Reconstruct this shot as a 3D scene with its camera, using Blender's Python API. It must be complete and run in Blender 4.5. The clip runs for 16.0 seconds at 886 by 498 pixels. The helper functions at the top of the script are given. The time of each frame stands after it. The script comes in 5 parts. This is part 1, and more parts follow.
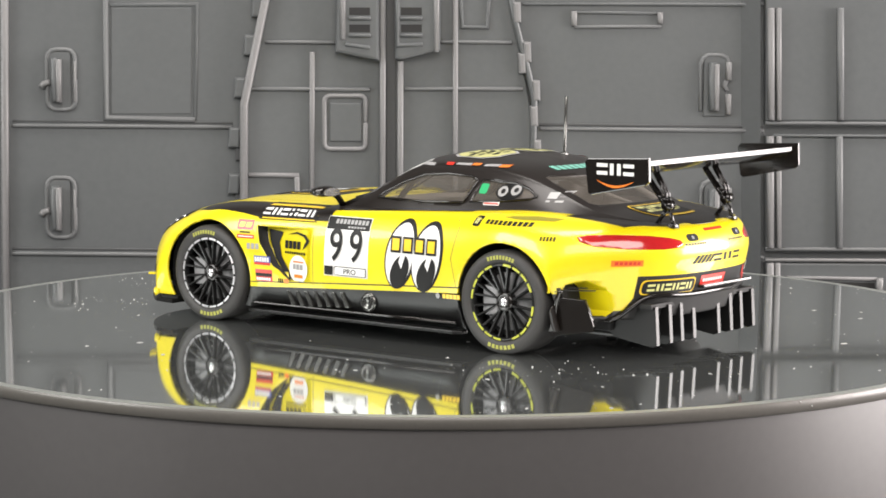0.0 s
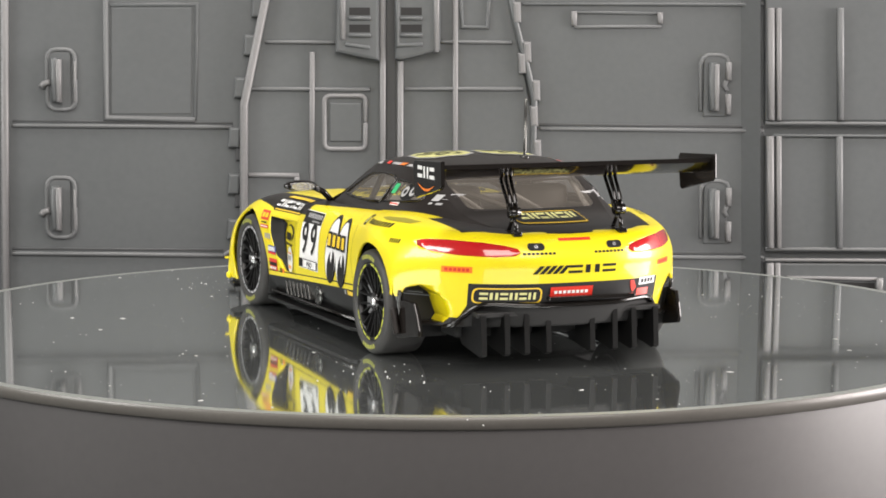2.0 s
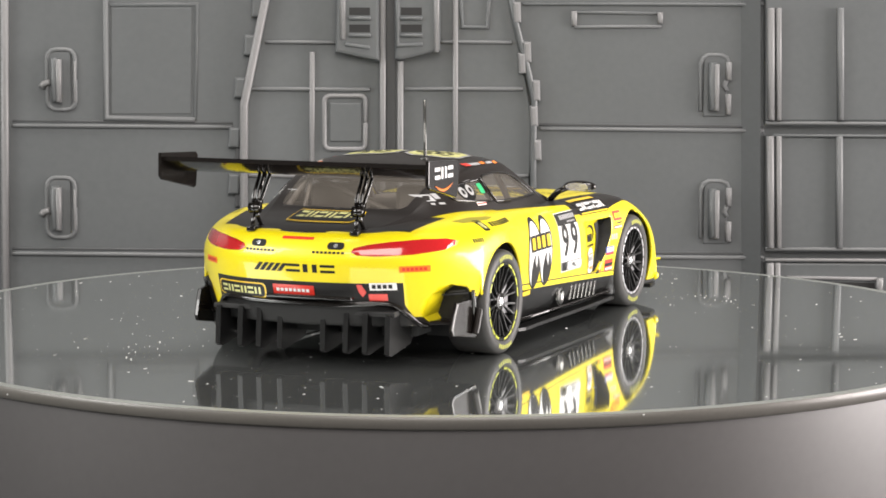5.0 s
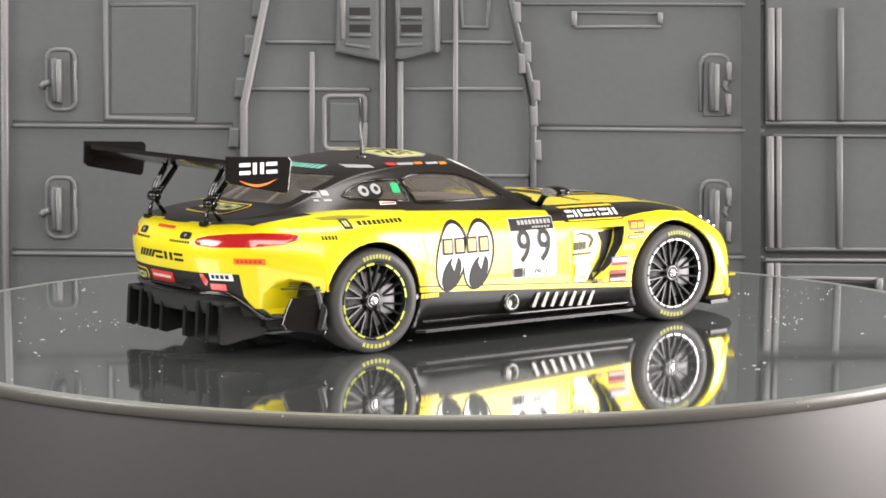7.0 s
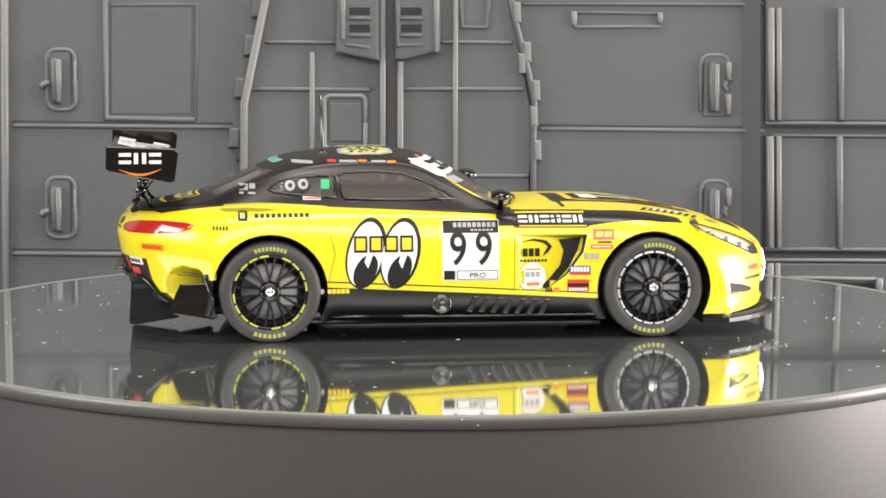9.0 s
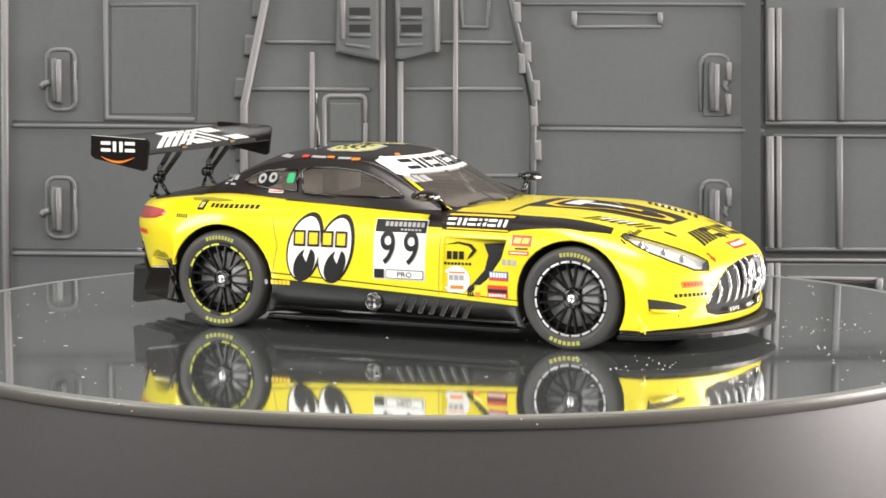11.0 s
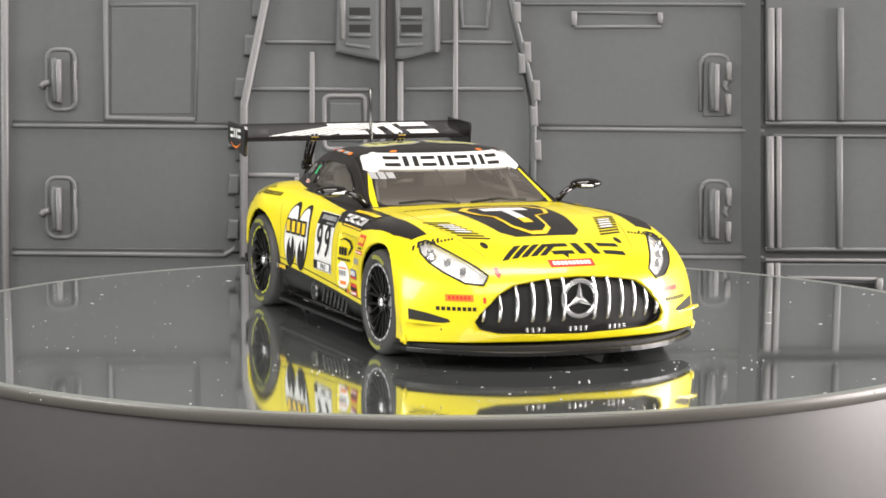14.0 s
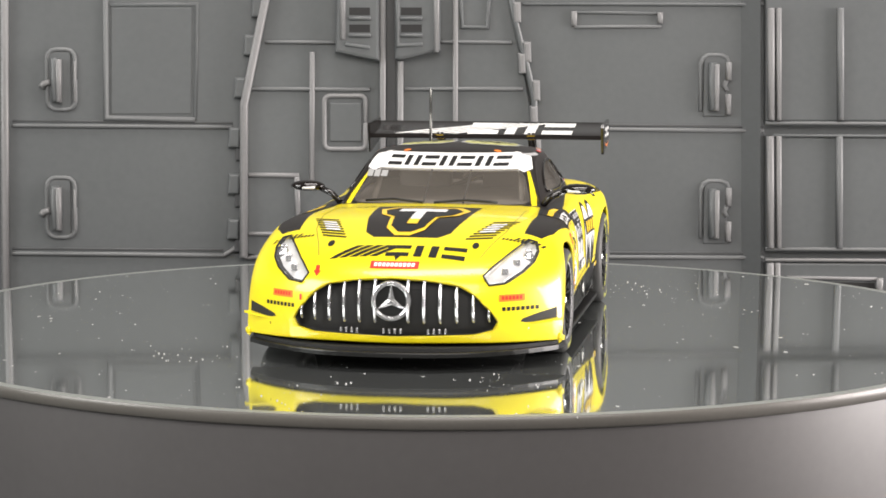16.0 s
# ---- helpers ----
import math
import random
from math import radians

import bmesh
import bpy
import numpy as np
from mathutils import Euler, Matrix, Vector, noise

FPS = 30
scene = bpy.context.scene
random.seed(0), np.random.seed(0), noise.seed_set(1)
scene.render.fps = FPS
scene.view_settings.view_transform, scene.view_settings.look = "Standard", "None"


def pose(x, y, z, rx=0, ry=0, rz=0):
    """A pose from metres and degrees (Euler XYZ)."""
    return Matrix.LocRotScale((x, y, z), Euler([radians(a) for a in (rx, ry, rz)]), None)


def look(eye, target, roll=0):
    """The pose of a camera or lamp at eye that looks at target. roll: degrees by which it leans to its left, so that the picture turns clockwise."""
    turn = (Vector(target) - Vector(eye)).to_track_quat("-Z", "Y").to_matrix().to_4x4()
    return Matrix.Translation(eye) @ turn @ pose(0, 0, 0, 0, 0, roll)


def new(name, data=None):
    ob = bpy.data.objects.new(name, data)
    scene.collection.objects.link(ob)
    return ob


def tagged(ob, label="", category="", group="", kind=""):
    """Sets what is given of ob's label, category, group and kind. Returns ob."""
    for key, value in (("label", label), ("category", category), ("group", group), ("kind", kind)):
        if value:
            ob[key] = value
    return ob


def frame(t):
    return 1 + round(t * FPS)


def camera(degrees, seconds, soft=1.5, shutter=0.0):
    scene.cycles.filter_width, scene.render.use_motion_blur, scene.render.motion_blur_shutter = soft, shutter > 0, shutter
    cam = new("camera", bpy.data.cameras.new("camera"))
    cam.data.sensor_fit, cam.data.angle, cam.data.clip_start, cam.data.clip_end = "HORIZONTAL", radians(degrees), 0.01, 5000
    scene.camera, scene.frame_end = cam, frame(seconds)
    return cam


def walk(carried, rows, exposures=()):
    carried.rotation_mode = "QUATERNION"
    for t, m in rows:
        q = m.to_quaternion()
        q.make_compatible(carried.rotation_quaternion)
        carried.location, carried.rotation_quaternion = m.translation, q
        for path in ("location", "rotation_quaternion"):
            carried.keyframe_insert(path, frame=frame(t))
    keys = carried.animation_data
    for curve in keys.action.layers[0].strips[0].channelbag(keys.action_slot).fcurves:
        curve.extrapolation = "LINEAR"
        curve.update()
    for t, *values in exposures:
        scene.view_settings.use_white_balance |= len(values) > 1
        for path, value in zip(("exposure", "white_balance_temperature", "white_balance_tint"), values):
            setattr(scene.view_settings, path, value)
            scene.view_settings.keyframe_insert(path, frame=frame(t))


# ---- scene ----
# A 1:64 model car on a slowly turning mirror-topped stand, before a moulded plastic wall panel.
S = 1 / 64            # the car is drawn in full-size metres and brought to 1:64
CAR_X, CAR_Y = -1.2889, 0.0279   # rear axle, from the stand's axis, in full-size metres
TURN_0, TURN_RATE = 142.083, -15.0634   # heading at the start, degrees a second

cam = camera(20.985, 16.0, soft=1.7)
EYE = (0.0, -0.26725, 0.03729)
AIM = Matrix.Translation(EYE) @ pose(0, 0, 0, 90 - 6.228, 0, 0.02) @ pose(0, 0, 0, 0, 0, 0.084)
walk(cam, [(0.0, AIM), (16.0, AIM)])

# ---- light: a dim room, lamps at the right, above, in front and at the left of the stand ----
room = bpy.data.worlds.new("room")
scene.world = room
room.use_nodes = True
room.node_tree.nodes["Background"].inputs["Color"].default_value = (1.0, 0.97, 0.93, 1)
room.node_tree.nodes["Background"].inputs["Strength"].default_value = 0.11


def area_lamp(name, eye, target, sx, sy, watts, colour):
    data = bpy.data.lights.new(name, "AREA")
    data.shape, data.size, data.size_y = "RECTANGLE", sx, sy
    data.energy, data.color = watts, colour
    ob = new(name, data)
    ob.matrix_basis = look(eye, target)
    return ob


area_lamp("side_lamp", (0.335, 0.004, 0.050), (0, 0, 0.008), 0.22, 0.17, 2.5, (1.0, 0.925, 0.90))
area_lamp("top_lamp", (0.02, -0.045, 0.44), (0, 0.02, 0), 0.34, 0.13, 2.2, (1.0, 0.94, 0.90))
area_lamp("front_lamp", (0.05, -0.48, 0.30), (0, 0.05, 0.01), 0.50, 0.24, 2.75, (1.0, 0.93, 0.885))
area_lamp("left_lamp", (-0.34, -0.14, 0.16), (0, 0.02, 0.01), 0.18, 0.16, 1.2, (0.97, 0.96, 0.93))
scene.view_settings.exposure = 0.06

# ---- materials ----
def material(name, colour, rough=0.5, metal=0.0, coat=0.0, vary=0.12, scale=900.0, bump=0.0, rough_vary=0.1, spec=0.5):
    """A plain surface with fine grain and broad unevenness, both at real size."""
    m = bpy.data.materials.new(name)
    m.use_nodes = True
    n, l = m.node_tree.nodes, m.node_tree.links
    p = n["Principled BSDF"]
    p.inputs["Metallic"].default_value = metal
    p.inputs["Coat Weight"].default_value = coat
    p.inputs["Coat Roughness"].default_value = 0.04
    p.inputs["Specular IOR Level"].default_value = spec
    co = n.new("ShaderNodeTexCoord")
    fine, broad = n.new("ShaderNodeTexNoise"), n.new("ShaderNodeTexNoise")
    fine.inputs["Scale"].default_value, fine.inputs["Detail"].default_value = scale * 4, 4
    broad.inputs["Scale"].default_value, broad.inputs["Detail"].default_value = scale / 8, 3
    add = n.new("ShaderNodeMath")
    add.operation = "MULTIPLY_ADD"
    add.inputs[1].default_value = 0.5
    half = n.new("ShaderNodeMath")
    half.operation = "MULTIPLY"
    half.inputs[1].default_value = 0.5
    mix = n.new("ShaderNodeMix")
    mix.data_type = "RGBA"
    mix.inputs[6].default_value = (*[c * (1 - vary) for c in colour], 1)
    mix.inputs[7].default_value = (*[min(1, c * (1 + vary)) for c in colour], 1)
    for tex in (fine, broad):
        l.new(co.outputs["Object"], tex.inputs["Vector"])
    l.new(broad.outputs["Fac"], half.inputs[0])
    l.new(fine.outputs["Fac"], add.inputs[0])
    l.new(half.outputs[0], add.inputs[2])
    l.new(add.outputs[0], mix.inputs[0])
    l.new(mix.outputs[2], p.inputs["Base Color"])
    ro = n.new("ShaderNodeMapRange")
    ro.inputs[3].default_value, ro.inputs[4].default_value = max(0, rough * (1 - rough_vary)), min(1, rough * (1 + rough_vary))
    l.new(broad.outputs["Fac"], ro.inputs[0])
    l.new(ro.outputs[0], p.inputs["Roughness"])
    if bump:
        b = n.new("ShaderNodeBump")
        b.inputs["Strength"].default_value, b.inputs["Distance"].default_value = bump, 0.0001
        l.new(add.outputs[0], b.inputs["Height"])
        l.new(b.outputs[0], p.inputs["Normal"])
    return m


def glass(name, colour, alpha):
    """Thin clear moulding: mostly see-through, tinted, with a glossy face."""
    m = bpy.data.materials.new(name)
    m.use_nodes = True
    p = m.node_tree.nodes["Principled BSDF"]
    p.inputs["Base Color"].default_value = (*colour, 1)
    p.inputs["Roughness"].default_value = 0.06
    p.inputs["Alpha"].default_value = alpha
    return m


WALL = material("grey_moulded_plastic", (0.083, 0.089, 0.091), 0.42, vary=0.20, scale=260, bump=0.12, rough_vary=0.2)
# Rails and posts: a lighter grey than the wall; the second only slightly lighter.
RAIL = material("lighter_grey_raised_edges", (0.165, 0.165, 0.166), 0.42, vary=0.28, scale=700, bump=0.15, rough_vary=0.2)
DULL_RAIL = material("slightly_lighter_raised_edges", (0.112, 0.117, 0.119), 0.45, vary=0.2, scale=700, bump=0.15, rough_vary=0.2)
# Darker copy of the wall plastic; shade in grooves and gaps put into colour.
GROOVE = material("shaded_recess_plastic", (0.048, 0.050, 0.052), 0.5, vary=0.15, scale=600)
# Wall plastic darkened by hand, for the shaded channel beside the right panels.
STEP_SHADE = material("shaded_step_plastic", (0.050, 0.054, 0.056), 0.5, vary=0.25, scale=300)
TABLE = material("dark_table", (0.05, 0.05, 0.052), 0.6, vary=0.2, scale=200)
MIRROR = material("dark_mirror_acrylic", (0.59, 0.625, 0.62), 0.05, metal=0.935, vary=0.05, scale=150, rough_vary=0.5)
EDGE_WORN = material("worn_acrylic_edge", (0.25, 0.265, 0.25), 0.38, metal=0.3, vary=0.25, scale=300, rough_vary=0.4)
EDGE = material("clear_acrylic_edge", (0.105, 0.10, 0.09), 0.34, vary=0.25, scale=700)
DRUM = material("satin_black_plastic", (0.062, 0.059, 0.059), 0.47, vary=0.25, scale=260, bump=0.05, rough_vary=0.15, spec=1.0)
DUST = material("pale_dust", (0.42, 0.42, 0.41), 0.9, vary=0.2)
YELLOW = material("yellow_lacquer", (0.75, 0.625, 0.006), 0.34, coat=0.5, vary=0.03, scale=300, rough_vary=0.1)
BLACK = material("gloss_black_lacquer", (0.0085, 0.0070, 0.0062), 0.12, coat=0.2, vary=0.2, scale=300)
SATIN = material("satin_brown_black_paint", (0.0125, 0.0100, 0.0088), 0.33, vary=0.2, scale=300, spec=0.42)
CARBON = material("black_moulded_plastic", (0.009, 0.009, 0.009), 0.30, vary=0.25, scale=900, bump=0.1, spec=0.3)
MATT = material("matt_black_recess", (0.008, 0.008, 0.008), 0.7, vary=0.3)
RUBBER = material("dark_grey_rubber", (0.036, 0.035, 0.034), 0.55, vary=0.15, scale=900, bump=0.15)
GUNMETAL = material("dark_polished_metal", (0.10, 0.10, 0.095), 0.22, metal=0.8, vary=0.2)
CHROME = material("bright_silver_paint", (0.70, 0.70, 0.71), 0.25, metal=0.85, vary=0.1)
STEEL = material("dull_brake_steel", (0.24, 0.24, 0.245), 0.5, metal=0.2, vary=0.2)
LIP_SILVER = material("silver_rim_edge", (0.62, 0.62, 0.64), 0.35, metal=0.4, vary=0.1)
LIP_GREEN = material("yellow_green_rim_edge", (0.50, 0.53, 0.06), 0.4, vary=0.12)
LETTER_YELLOW = material("tyre_print_yellow", (0.36, 0.37, 0.07), 0.6, vary=0.2)
WHITE = material("white_print", (0.80, 0.80, 0.78), 0.28, coat=0.15, vary=0.03)
INK = material("black_print", (0.015, 0.015, 0.015), 0.42, coat=0.0, vary=0.2, spec=0.22)
RED = material("red_print", (0.62, 0.035, 0.022), 0.3, coat=0.15, vary=0.08)
ORANGE = material("orange_print", (0.80, 0.20, 0.02), 0.3, coat=0.15, vary=0.08)
GOLD = material("gold_yellow_print", (0.82, 0.55, 0.02), 0.3, coat=0.15, vary=0.05)
LIME = material("pale_yellow_print", (0.58, 0.57, 0.22), 0.35, coat=0.3, vary=0.1)
GREEN = material("green_print", (0.03, 0.36, 0.14), 0.35, vary=0.1)
TEAL = material("teal_print", (0.16, 0.42, 0.34), 0.35, vary=0.1)
BLUE = material("blue_print", (0.06, 0.09, 0.35), 0.35, vary=0.1)
GREY = material("grey_print", (0.33, 0.33, 0.33), 0.35, vary=0.1)
LAMP_RED = material("red_translucent_lamp", (0.42, 0.012, 0.014), 0.12, coat=1.0, vary=0.25, scale=700)
LAMP_INNER = material("faceted_silver_lamp", (0.80, 0.80, 0.80), 0.22, metal=0.35, vary=0.35, scale=900, bump=0.6)
OLIVE = material("shaded_yellow_joint", (0.25, 0.22, 0.02), 0.5, vary=0.2)
TAN = material("taupe_cabin_plastic", (0.15, 0.132, 0.112), 0.6, vary=0.12)
CABIN_DARK = material("dark_cabin_plastic", (0.06, 0.055, 0.05), 0.6, vary=0.15)
WINDOW = glass("smoky_window_moulding", (0.115, 0.104, 0.090), 0.50)
LENS = glass("clear_lens_moulding", (0.60, 0.62, 0.63), 0.08)

# ---- mesh helpers ----
def part(name, bm, mat, parent=None, label="", smooth=True, mats=None):
    """Links a bmesh as one mesh object under its thing."""
    me = bpy.data.meshes.new(name)
    bm.to_mesh(me)
    bm.free()
    for m in (mats or [mat]):
        me.materials.append(m)
    for f in me.polygons:
        f.use_smooth = smooth
    ob = new(name, me)
    ob.parent = parent
    if label:
        tagged(ob, label)
    return ob


def block(bm, lo, hi, bevel=0.0, segments=2):
    """Adds a bevelled box."""
    r = bmesh.ops.create_cube(bm, size=1)
    for v in r["verts"]:
        v.co = [lo[i] + (v.co[i] + 0.5) * (hi[i] - lo[i]) for i in range(3)]
    if bevel:
        edges = list({e for v in r["verts"] for e in v.link_edges})
        bmesh.ops.bevel(bm, geom=edges, offset=bevel, segments=segments, affect="EDGES", profile=0.6)
    return bm


def prism(bm, outline, d0, d1, to3, bevel=0.0):
    """Adds a solid with a flat outline, from depth d0 to d1; to3 maps (a, b, d) to a point."""
    low = [bm.verts.new(to3(a, b, d0)) for a, b in outline]
    top = [bm.verts.new(to3(a, b, d1)) for a, b in outline]
    n = len(outline)
    faces = [bm.faces.new(low[::-1]), bm.faces.new(top)]
    faces += [bm.faces.new((low[i], low[(i + 1) % n], top[(i + 1) % n], top[i])) for i in range(n)]
    bmesh.ops.recalc_face_normals(bm, faces=faces)
    if bevel:
        edges = [e for e in faces[1].edges]
        bmesh.ops.bevel(bm, geom=edges, offset=bevel, segments=2, affect="EDGES", profile=0.6)
    return bm


def lathe(bm, profile, segments, axis="z", closed=False):
    """Adds a turned form; profile holds (radius, height)."""
    rings = []
    for r, h in profile:
        ring = []
        for i in range(segments):
            a = 2 * math.pi * i / segments
            c, s = r * math.cos(a), r * math.sin(a)
            ring.append(bm.verts.new((c, s, h) if axis == "z" else (c, h, s)))
        rings.append(ring)
    faces = []
    for a, b in zip(rings, rings[1:] + (rings[:1] if closed else [])):
        faces += [bm.faces.new((a[i], a[(i + 1) % segments], b[(i + 1) % segments], b[i])) for i in range(segments)]
    bmesh.ops.recalc_face_normals(bm, faces=faces)
    return bm


# ---- the moulded wall panel, in millimetres on its own plane ----
WALL_AT = Matrix.Translation((0, 0.08317, 0)) @ pose(0, 0, 0, 0, 0, 1.05)
MM = 0.001


def on_wall(a, b, d):
    """Across a, up b, standing d proud of the wall, all in millimetres."""
    return WALL_AT @ Vector((a * MM, -d * MM, b * MM))


bm = bmesh.new()
block(bm, (-0.26, 0, -0.045), (0.26, 0.006, 0.10))
bm.transform(WALL_AT)
wall = tagged(part("wall_north", bm, WALL, smooth=False), "grey moulded plastic wall panel with raised rails", "wall", kind="structure")


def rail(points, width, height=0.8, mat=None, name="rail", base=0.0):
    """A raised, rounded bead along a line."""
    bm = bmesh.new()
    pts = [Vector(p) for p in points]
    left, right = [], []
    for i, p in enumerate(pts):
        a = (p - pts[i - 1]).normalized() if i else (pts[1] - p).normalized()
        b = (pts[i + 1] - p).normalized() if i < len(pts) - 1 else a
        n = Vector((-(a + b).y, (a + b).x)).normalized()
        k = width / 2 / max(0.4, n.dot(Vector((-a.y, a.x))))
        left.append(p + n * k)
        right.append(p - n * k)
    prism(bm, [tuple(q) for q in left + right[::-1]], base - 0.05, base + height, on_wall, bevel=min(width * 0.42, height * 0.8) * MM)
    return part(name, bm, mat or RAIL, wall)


def slab(outline, height, mat=None, name="panel", bevel=0.25, base=0.0):
    bm = bmesh.new()
    prism(bm, outline, base - 0.05, base + height, on_wall, bevel=bevel * MM)
    return part(name, bm, mat or WALL, wall, smooth=False)


def arch(x0, z0, x1, z1, r, closed=True):
    """A path round a box with rounded corners, from its lower right side upwards."""
    out = [(x1, (z0 + z1) / 2)] if closed else [(x1, z0)]
    for cx, cz, s in ((x1 - r, z1 - r, 0), (x0 + r, z1 - r, 90)) + (((x0 + r, z0 + r, 180), (x1 - r, z0 + r, 270)) if closed else ()):
        out += [(cx + r * math.cos(math.radians(s + q)), cz + r * math.sin(math.radians(s + q))) for q in (0, 30, 60, 90)]
    return out + ([(x1, (z0 + z1) / 2)] if closed else [(x0, z0)])


def handle(x0, z0, x1, z1, broken=False):
    """A pull handle within a moulded hoop."""
    w = x1 - x0
    a, b = (x0 + 0.16 * w, x1 - 0.10 * w)
    slab([(a, z0 - 0.3), (b, z0 - 0.3), (b, z1 - 0.6), (a, z1 - 0.6)], 0.25, WALL, "handle_plate", 0.2)
    rail([(a + 0.36 * (b - a), z0 + 0.6), (a + 0.36 * (b - a), z1 - 1.5)], 1.05, 1.6, WALL, "handle_bar")
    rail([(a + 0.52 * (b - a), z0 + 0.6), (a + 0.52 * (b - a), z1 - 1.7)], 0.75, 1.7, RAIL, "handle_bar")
    if broken:
        rail([(x0 + 0.08 * w, z0 + 0.5)] + [(x0 + 0.08 * w, z1 - 1.6), (x0 + 0.14 * w, z1 - 0.8), (x0 + 0.3 * w, z1 - 0.4), (x1 - 0.3 * w, z1 - 0.4), (x1 - 0.12 * w, z1 - 0.8), (x1 - 0.06 * w, z1 - 1.6), (x1 - 0.06 * w, z1 - 4.0)], 0.62, 0.4, DULL_RAIL, "handle_surround")
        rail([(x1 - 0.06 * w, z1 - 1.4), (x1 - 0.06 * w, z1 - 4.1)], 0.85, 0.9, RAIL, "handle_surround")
        rail([(x1 - 0.10 * w, z1 - 4.0), (x1 - 0.20 * w, z1 - 4.9), (x1 - 0.10 * w, z1 - 5.7)], 0.65, 0.5, DULL_RAIL, "handle_surround")
        rail([(x1 - 0.06 * w, z0 + 0.0), (x1 - 0.06 * w, z0 + 3.0)], 0.85, 0.9, RAIL, "handle_surround")
    else:
        rail(arch(a, z0 - 0.5, b + 0.12 * w, z1 - 0.3, 1.3), 0.62, 0.4, DULL_RAIL, "handle_surround")
        rail([(b + 0.12 * w, z0 + 0.6), (b + 0.12 * w, z1 - 2.0)], 0.4, 0.5, RAIL, "handle_surround")
        rail([(x0 - 0.02 * w, z0 + 2.7), (x0 + 0.06 * w, z0 + 3.2), (x0 + 0.26 * w, z0 + 3.5)], 0.9, 0.8, RAIL, "handle_surround")


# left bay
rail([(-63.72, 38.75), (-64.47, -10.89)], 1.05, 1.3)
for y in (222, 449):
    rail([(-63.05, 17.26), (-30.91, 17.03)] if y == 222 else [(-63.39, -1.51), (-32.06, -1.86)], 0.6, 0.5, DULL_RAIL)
    # A flat dark strip paints the groove's shade; nothing is cut in.
    rail([(-63.04, 17.92), (-30.90, 17.61)] if y == 222 else [(-63.37, -0.84), (-32.47, -1.11)], 0.35, 0.12, GROOVE, "groove_shade")
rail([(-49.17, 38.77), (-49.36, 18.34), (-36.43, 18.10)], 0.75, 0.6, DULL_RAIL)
rail([(-36.43, 18.10), (-36.02, 34.87), (-48.56, 34.77)], 0.55, 0.2, WALL)
slab([(-48.41, 34.36), (-36.68, 34.38), (-37.00, 18.92), (-48.62, 18.92)], 0.15, WALL, "panel", 0.1)
handle(*(-58.64, 20.07), *(-53.90, 28.62))
handle(*(-58.95, 1.33), *(-54.19, 9.90))

# gate with toothed edge: a proud slab between two leaning posts
slab([(-25.15, 40.44), (-28.90, 20.58), (-29.07, -1.61), (-26.25, -2.11), (12.05, -2.13), (12.64, 11.65), (13.28, 15.39), (12.59, 19.94), (8.78, 40.49)], 0.7, WALL, "gate_leaf", 0.2)
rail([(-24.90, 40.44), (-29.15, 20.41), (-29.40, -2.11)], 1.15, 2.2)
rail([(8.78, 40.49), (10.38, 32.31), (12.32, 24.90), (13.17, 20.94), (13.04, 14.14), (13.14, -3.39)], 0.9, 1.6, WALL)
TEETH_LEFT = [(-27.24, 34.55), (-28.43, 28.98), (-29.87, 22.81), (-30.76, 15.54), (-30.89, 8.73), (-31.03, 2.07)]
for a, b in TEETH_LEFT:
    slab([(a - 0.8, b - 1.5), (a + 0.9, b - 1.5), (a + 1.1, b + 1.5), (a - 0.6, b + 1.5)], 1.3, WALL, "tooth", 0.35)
    # Dark slab below each tooth: the gap's shade painted on, not a hollow.
    slab([(a + 0.2, b - 3.4), (a + 1.2, b - 3.4), (a + 1.3, b - 1.4), (a + 0.3, b - 1.4)], 0.8, GROOVE, "tooth_gap_shade", 0.2)
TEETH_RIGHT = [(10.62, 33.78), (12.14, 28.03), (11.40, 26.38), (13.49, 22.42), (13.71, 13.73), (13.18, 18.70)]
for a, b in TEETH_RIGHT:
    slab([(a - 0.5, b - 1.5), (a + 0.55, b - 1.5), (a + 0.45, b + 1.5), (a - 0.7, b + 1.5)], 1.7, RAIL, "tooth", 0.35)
rail([(-32.39, -1.86), (-31.05, -1.02), (-29.38, 0.40)], 0.6, 0.6)
rail([(-29.40, -2.28), (-26.24, -1.86), (-20.42, 0.48)], 0.6, 1.0)
for p, q, w in (((-26.04, 29.47), (-15.50, 29.40), 0.5), ((-28.56, 22.64), (-10.82, 22.57), 0.55), ((-0.50, 29.50), (9.82, 29.43), 0.5), ((-5.86, 22.66), (11.50, 22.67), 0.55),
                ((-28.65, 10.06), (-21.20, 9.98), 0.7), ((-28.71, 1.40), (-22.07, 1.40), 0.6), ((-5.87, 9.98), (12.40, 9.98), 0.5), ((-10.44, 0.81), (12.45, 0.80), 0.5)):
    rail([p, q], w, 0.5, DULL_RAIL if w < 0.56 else RAIL, base=0.7)
rail([(-19.21, 28.00), (-19.39, 7.90)], 0.75, 0.7, base=0.7)
rail([(-21.53, 9.81), (-21.40, 2.90)], 0.75, 0.7, base=0.7)
rail([(1.63, 38.85), (1.62, -0.87)], 0.75, 0.7, base=0.7)
rail([(-8.90, 40.46), (-9.03, -1.70)], 0.85, 1.2, base=0.7)
slab([(-8.40, 40.46), (-7.09, 40.47), (-7.12, -1.70), (-8.45, -1.70)], 0.15, GROOVE, "groove_shade", 0.05, base=0.7)
rail([(-6.36, 26.70), (-6.45, -1.70)], 0.85, 1.2, base=0.7)
rail(arch(-17.5, 13.85, -11.5, 21.65, 0.8), 0.65, 0.45, base=0.7)
